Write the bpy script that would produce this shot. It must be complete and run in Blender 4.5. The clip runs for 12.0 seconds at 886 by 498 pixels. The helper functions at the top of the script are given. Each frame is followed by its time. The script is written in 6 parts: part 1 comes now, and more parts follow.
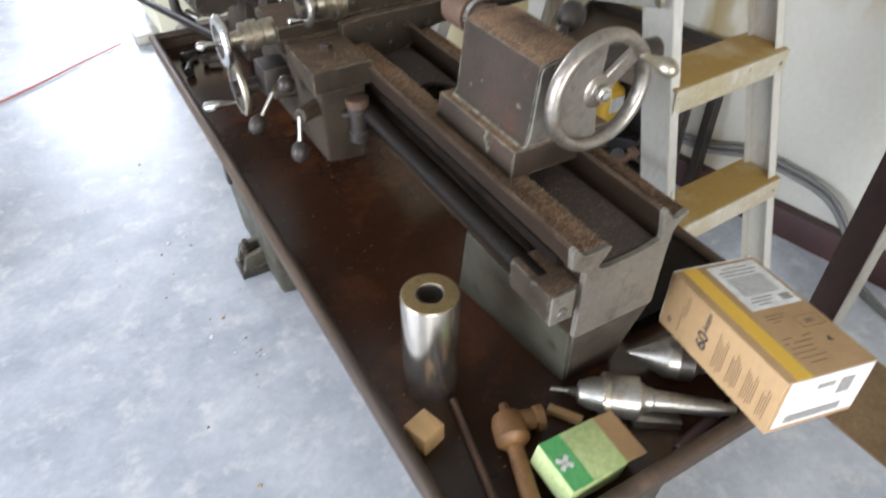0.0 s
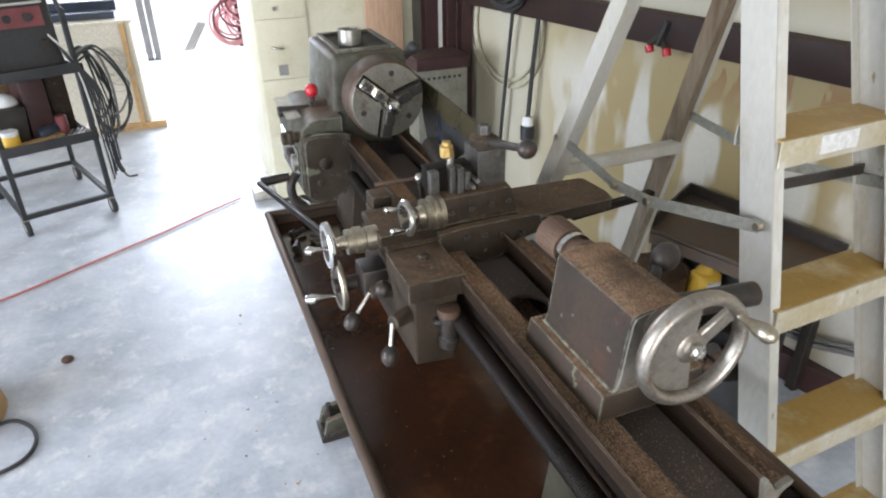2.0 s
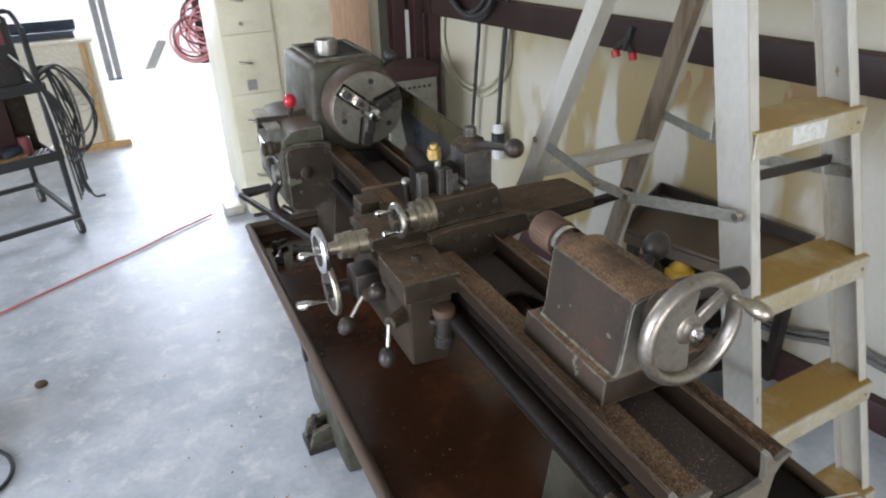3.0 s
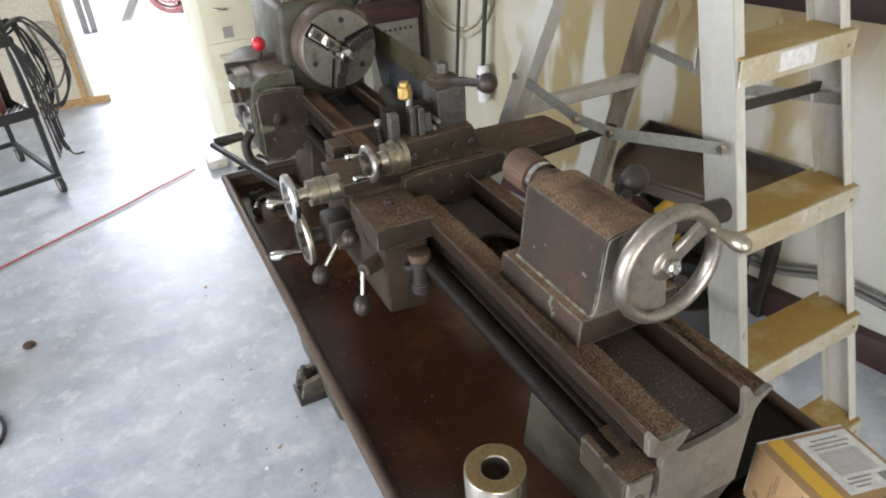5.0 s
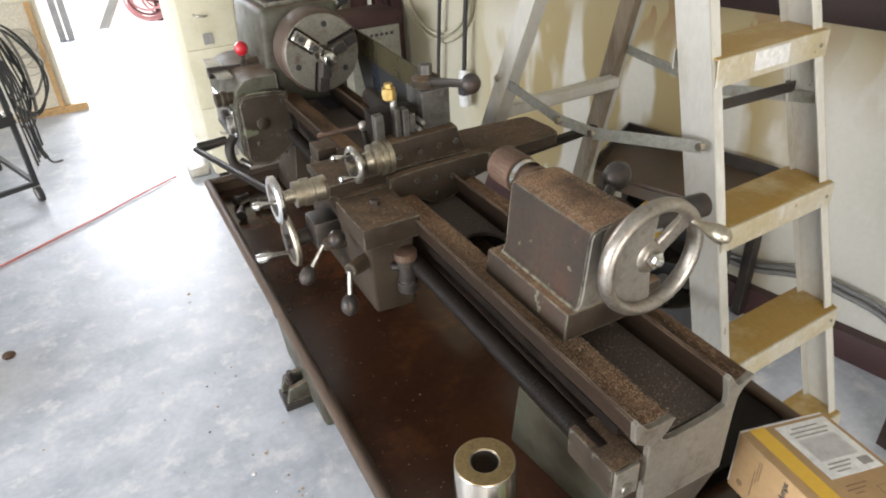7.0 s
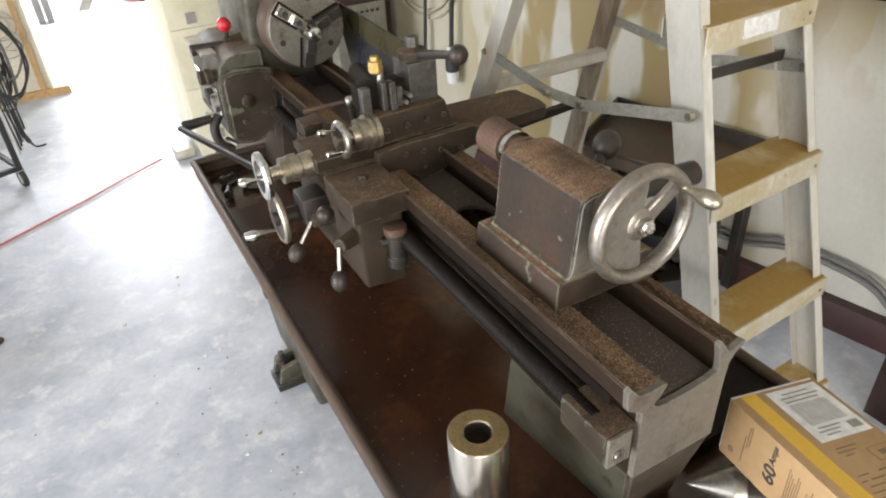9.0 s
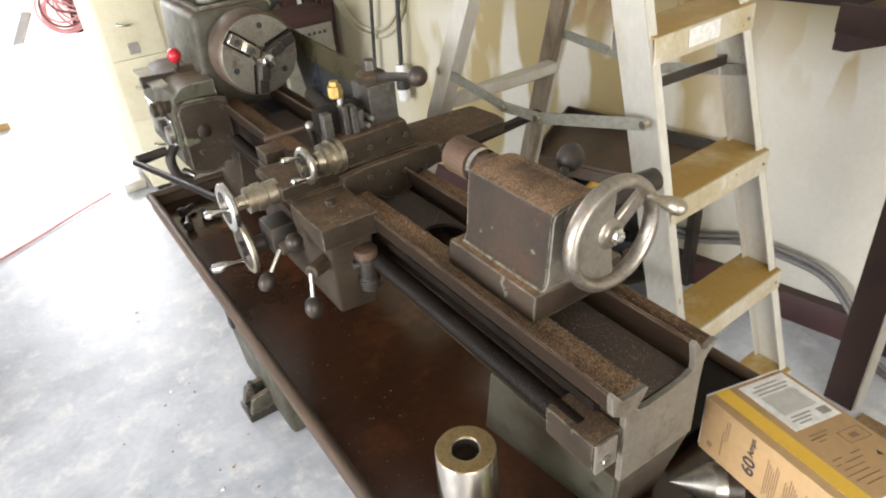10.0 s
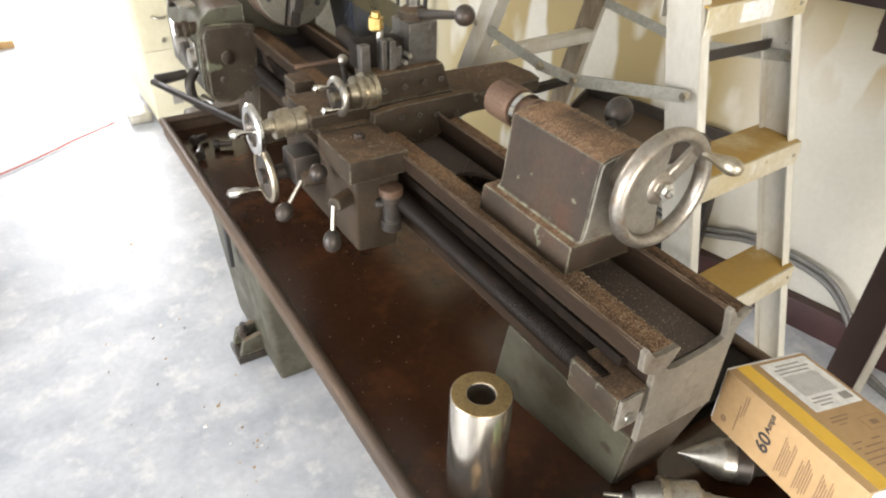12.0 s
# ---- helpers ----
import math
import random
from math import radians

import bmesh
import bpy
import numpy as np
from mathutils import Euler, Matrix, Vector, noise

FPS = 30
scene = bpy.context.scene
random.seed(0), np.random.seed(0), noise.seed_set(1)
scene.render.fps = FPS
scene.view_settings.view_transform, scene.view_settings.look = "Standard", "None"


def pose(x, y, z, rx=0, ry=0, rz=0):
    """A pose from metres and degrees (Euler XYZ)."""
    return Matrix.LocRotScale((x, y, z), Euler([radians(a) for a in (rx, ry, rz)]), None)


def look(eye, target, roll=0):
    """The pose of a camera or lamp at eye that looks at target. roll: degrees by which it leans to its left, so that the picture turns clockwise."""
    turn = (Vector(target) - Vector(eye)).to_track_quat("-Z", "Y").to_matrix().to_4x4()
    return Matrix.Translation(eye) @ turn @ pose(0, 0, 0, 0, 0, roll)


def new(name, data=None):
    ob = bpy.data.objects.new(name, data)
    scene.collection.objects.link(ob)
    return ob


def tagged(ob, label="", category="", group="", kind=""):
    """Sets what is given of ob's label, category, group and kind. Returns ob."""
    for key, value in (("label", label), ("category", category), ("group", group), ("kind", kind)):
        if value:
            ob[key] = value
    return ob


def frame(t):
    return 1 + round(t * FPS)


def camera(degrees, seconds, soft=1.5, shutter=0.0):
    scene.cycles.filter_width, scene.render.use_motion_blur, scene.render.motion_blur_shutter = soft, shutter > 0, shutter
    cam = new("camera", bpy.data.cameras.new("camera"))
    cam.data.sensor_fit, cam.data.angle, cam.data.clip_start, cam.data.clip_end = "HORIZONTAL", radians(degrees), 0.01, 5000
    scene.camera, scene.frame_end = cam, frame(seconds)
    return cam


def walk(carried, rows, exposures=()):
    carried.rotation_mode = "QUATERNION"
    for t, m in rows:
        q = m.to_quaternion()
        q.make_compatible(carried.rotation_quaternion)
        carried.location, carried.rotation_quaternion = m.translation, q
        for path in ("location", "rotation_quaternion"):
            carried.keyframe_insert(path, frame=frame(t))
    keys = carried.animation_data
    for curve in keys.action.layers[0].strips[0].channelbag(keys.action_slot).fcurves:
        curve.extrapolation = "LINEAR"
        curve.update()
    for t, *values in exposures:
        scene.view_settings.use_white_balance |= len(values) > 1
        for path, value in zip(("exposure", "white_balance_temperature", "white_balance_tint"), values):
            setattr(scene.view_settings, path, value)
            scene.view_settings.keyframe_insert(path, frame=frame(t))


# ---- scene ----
cam = camera(66.9, 12.0, 2.0, 0.5)
PATH = [
    (0, (-0.447, -0.398, 1.541), (0.317, 0.908, 0.234), 0.1),
    (0.5, (-0.412, -0.407, 1.573), (0.409, 0.96, 0.366), 1.1),
    (1, (-0.376, -0.367, 1.598), (0.375, 1.106, 0.472), 0.4),
    (1.5, (-0.384, -0.353, 1.624), (0.285, 1.217, 0.582), -0.2),
    (2, (-0.422, -0.347, 1.637), (0.22, 1.285, 0.676), -0.9),
    (2.5, (-0.46, -0.351, 1.64), (0.209, 1.294, 0.72), -1.2),
    (3, (-0.469, -0.353, 1.628), (0.268, 1.257, 0.697), -1.6),
    (3.5, (-0.456, -0.346, 1.607), (0.315, 1.217, 0.627), -1.7),
    (3.7, (-0.452, -0.343, 1.599), (0.317, 1.206, 0.596), -2.0),
    (5.3, (-0.425, -0.341, 1.6), (0.284, 1.197, 0.536), -3.5),
    (5.5, (-0.427, -0.342, 1.601), (0.288, 1.199, 0.546), -3.5),
    (6, (-0.432, -0.345, 1.599), (0.303, 1.192, 0.552), -3.5),
    (6.5, (-0.436, -0.349, 1.595), (0.314, 1.181, 0.548), -3.6),
    (7, (-0.439, -0.352, 1.595), (0.324, 1.171, 0.546), -3.2),
    (9, (-0.439, -0.352, 1.582), (0.332, 1.131, 0.484), -3.7),
    (9.5, (-0.446, -0.348, 1.587), (0.369, 1.106, 0.482), -5.6),
    (10, (-0.458, -0.344, 1.594), (0.433, 1.091, 0.523), -5.1),
    (10.5, (-0.47, -0.34, 1.58), (0.462, 1.065, 0.504), -3.6),
    (11, (-0.49, -0.343, 1.572), (0.45, 1.048, 0.485), -2.7),
    (11.5, (-0.524, -0.341, 1.565), (0.417, 1.048, 0.476), -1.4),
    (12, (-0.508, -0.317, 1.541), (0.389, 1.07, 0.413), 1.9),
]
EXPOSURES = [(0, 0.26, 6000, 14), (0.3, 0.37, 6100, 14), (0.6, 0.45, 6150, 14), (1, 0.49, 6150, 14), (1.5, 0.51, 6100, 14), (2, 0.17, 6000, 14), (2.5, -0.05, 5900, 14), (3, -0.17, 5950, 14), (3.5, -0.17, 6000, 14), (5.5, 0.15, 6350, 14), (6.5, 0.23, 6500, 14), (7, 0.21, 6500, 14), (9, 0.2, 6600, 14), (10, 0.42, 6750, 14), (11, 0.67, 6850, 14), (12, 0.57, 6850, 14)]
walk(cam, [(t, look(eye, target, roll)) for t, eye, target, roll in PATH], EXPOSURES)

# ---- light ----
world = bpy.data.worlds.new("sky")
scene.world = world
world.use_nodes = True
wn = world.node_tree.nodes
sky = wn.new("ShaderNodeTexSky")
sky.sky_type = "NISHITA"
sky.sun_disc = False
sky.sun_elevation = radians(50)
sky.sun_rotation = radians(25)
wn["Background"].inputs[1].default_value = 0.15
world.node_tree.links.new(sky.outputs[0], wn["Background"].inputs[0])


def lamp(name, kind, m, energy, colour, **kw):
    data = bpy.data.lights.new(name, kind)
    data.energy, data.color = energy, colour
    for key, value in kw.items():
        if key == "size":
            data.shape, data.size, data.size_y = "RECTANGLE", *value
        elif key == "angle":
            data.angle = value
    ob = new(name, data)
    ob.matrix_world = m
    return ob


SUN = Vector((math.sin(radians(25)) * math.cos(radians(50)), math.cos(radians(25)) * math.cos(radians(50)), math.sin(radians(50))))
lamp("sun", "SUN", look(SUN * 20, (0, 0, 0)), 5.0, (1, 0.95, 0.88), angle=radians(0.5))
# daylight in the far doorway and in the open side door; an added fill lamp behind the camera
lamp("far_door_daylight", "AREA", look((-0.2, 7.75, 1.6), (-0.7, 1.5, 0.2)), 330, (0.90, 0.95, 1.0), size=(2.6, 2.4))
lamp("side_door_daylight", "AREA", look((-5.3, 0.5, 1.5), (0.5, 0.3, 0.7)), 360, (0.88, 0.94, 1.0), size=(4.2, 2.6))
# added fill for faces towards the camera; the rear wall has no opening
lamp("rear_fill", "AREA", look((-1.6, -3.9, 1.6), (-0.4, 1, 1.0)), 165, (1.0, 0.99, 0.95), size=(3.0, 2.2))

# ---- materials ----


def mat(name, c1, c2, c3=None, scale=6.0, rough=0.6, metal=0.0, bump=0.15, fine=120.0, dust=None, dust_amount=0.7, spots=None, stretch=(1, 1, 1), rough_var=0.15, grain_amount=1.0, zones=(), worn=None, gloss=0.5):
    """A worn surface: two or three colours in patches, fine grain, relief and, if given, dust on what faces up."""
    m = bpy.data.materials.new(name)
    m.use_nodes = True
    nt = m.node_tree
    n, ln = nt.nodes, nt.links
    b = n["Principled BSDF"]
    tc = n.new("ShaderNodeTexCoord")
    mp = n.new("ShaderNodeMapping")
    mp.inputs["Scale"].default_value = stretch
    ln.new(tc.outputs["Object"], mp.inputs[0])

    def noise_tex(sc, detail, roughness=0.6):
        t = n.new("ShaderNodeTexNoise")
        t.inputs["Scale"].default_value, t.inputs["Detail"].default_value, t.inputs["Roughness"].default_value = sc, detail, roughness
        ln.new(mp.outputs[0], t.inputs["Vector"])
        return t.outputs["Fac"]

    def ramp(fac, lo, hi):
        r = n.new("ShaderNodeMapRange")
        r.inputs["From Min"].default_value, r.inputs["From Max"].default_value = lo, hi
        ln.new(fac, r.inputs["Value"])
        return r.outputs[0]

    def mix(fac, a, c):
        x = n.new("ShaderNodeMix")
        x.data_type = "RGBA"
        for k, v in ((0, fac), (6, a), (7, c)):
            if isinstance(v, tuple):
                x.inputs[k].default_value = (*v, 1)
            elif isinstance(v, float):
                x.inputs[k].default_value = v
            else:
                ln.new(v, x.inputs[k])
        return x.outputs[2]

    def times(a, v):
        x = n.new("ShaderNodeMath")
        x.operation = "MULTIPLY"
        for k, w in ((0, a), (1, v)):
            if isinstance(w, float):
                x.inputs[k].default_value = w
            else:
                ln.new(w, x.inputs[k])
        return x.outputs[0]

    big, small = noise_tex(scale, 6), noise_tex(fine, 3)
    col = mix(ramp(big, 0.35, 0.65), c1, c2)
    if c3:
        col = mix(ramp(noise_tex(scale * 2.3, 8, 0.7), 0.52, 0.68), col, c3)
    grain = mix(ramp(small, 0.3, 0.7), (1 - 0.2 * grain_amount,) * 3, (1 + 0.1 * grain_amount,) * 3)
    x = n.new("ShaderNodeMix")
    x.data_type, x.blend_type = "RGBA", "MULTIPLY"
    x.inputs[0].default_value = 1.0
    ln.new(col, x.inputs[6]), ln.new(grain, x.inputs[7])
    col = x.outputs[2]
    if spots:
        col = mix(ramp(noise_tex(spots[1], 5, 0.62), spots[2], spots[2] + 0.03), col, spots[0])
    for colour, (ya, yb), (za, zb), sc, edge, soft in zones:
        # stains and painted shade in one stretch of the surface, torn at their edges by noise
        sp = n.new("ShaderNodeSeparateXYZ")
        ln.new(tc.outputs["Object"], sp.inputs[0])
        f = times(times(ramp(sp.outputs["Y"], ya - 0.12, ya + 0.12), ramp(sp.outputs["Y"], yb + 0.12, yb - 0.12)), times(ramp(sp.outputs["Z"], za - 0.1, za + 0.1), ramp(sp.outputs["Z"], zb + 0.03, zb - 0.05)))
        mz, tz = n.new("ShaderNodeMapping"), n.new("ShaderNodeTexNoise")
        mz.inputs["Scale"].default_value = (1, 1, 0.38)
        tz.inputs["Scale"].default_value, tz.inputs["Detail"].default_value, tz.inputs["Roughness"].default_value = sc, 3, 0.4
        ln.new(tc.outputs["Object"], mz.inputs[0]), ln.new(mz.outputs[0], tz.inputs["Vector"])
        f = times(f, ramp(tz.outputs["Fac"], edge, edge + soft))
        col = mix(times(f, 0.85), col, colour)
    rgh = ramp(big, 0.2, 0.8)
    r = n.new("ShaderNodeMapRange")
    r.inputs["To Min"].default_value, r.inputs["To Max"].default_value = max(rough - rough_var, 0.03), min(rough + rough_var, 1)
    ln.new(rgh, r.inputs["Value"])
    rough_out = r.outputs[0]
    if dust:
        geo = n.new("ShaderNodeNewGeometry")
        sep = n.new("ShaderNodeSeparateXYZ")
        ln.new(geo.outputs["Normal"], sep.inputs[0])
        up = ramp(sep.outputs["Z"], 0.75, 0.97)
        f = times(times(up, ramp(noise_tex(scale * 1.7, 7, 0.7), 0.3, 0.6)), dust_amount)
        dcol = mix(ramp(noise_tex(420.0, 2), 0.42, 0.62), tuple(v * 0.72 for v in dust), tuple(min(1, v * 1.55) for v in dust))
        col = mix(f, col, dcol)
        rm = n.new("ShaderNodeMix")
        ln.new(f, rm.inputs[0]), ln.new(rough_out, rm.inputs[2])
        rm.inputs[3].default_value = 0.95
        rough_out = rm.outputs[0]
    if worn:
        # paint and dirt rubbed off the edges
        bv, gm, dot = n.new("ShaderNodeBevel"), n.new("ShaderNodeNewGeometry"), n.new("ShaderNodeVectorMath")
        bv.samples, dot.operation = 4, "DOT_PRODUCT"
        bv.inputs["Radius"].default_value = worn[1]
        ln.new(bv.outputs[0], dot.inputs[0]), ln.new(gm.outputs["Normal"], dot.inputs[1])
        f = times(ramp(dot.outputs["Value"], 0.985, 0.86), ramp(noise_tex(55.0, 5, 0.7), 0.38, 0.62))
        col = mix(f, col, worn[0])
    b.inputs["Specular IOR Level"].default_value = gloss
    ln.new(col, b.inputs["Base Color"])
    ln.new(rough_out, b.inputs["Roughness"])
    b.inputs["Metallic"].default_value = metal
    bp = n.new("ShaderNodeBump")
    bp.inputs["Strength"].default_value, bp.inputs["Distance"].default_value = bump, 0.004
    ln.new(small, bp.inputs["Height"])
    ln.new(bp.outputs[0], b.inputs["Normal"])
    return m


DUST = (0.20, 0.115, 0.065)
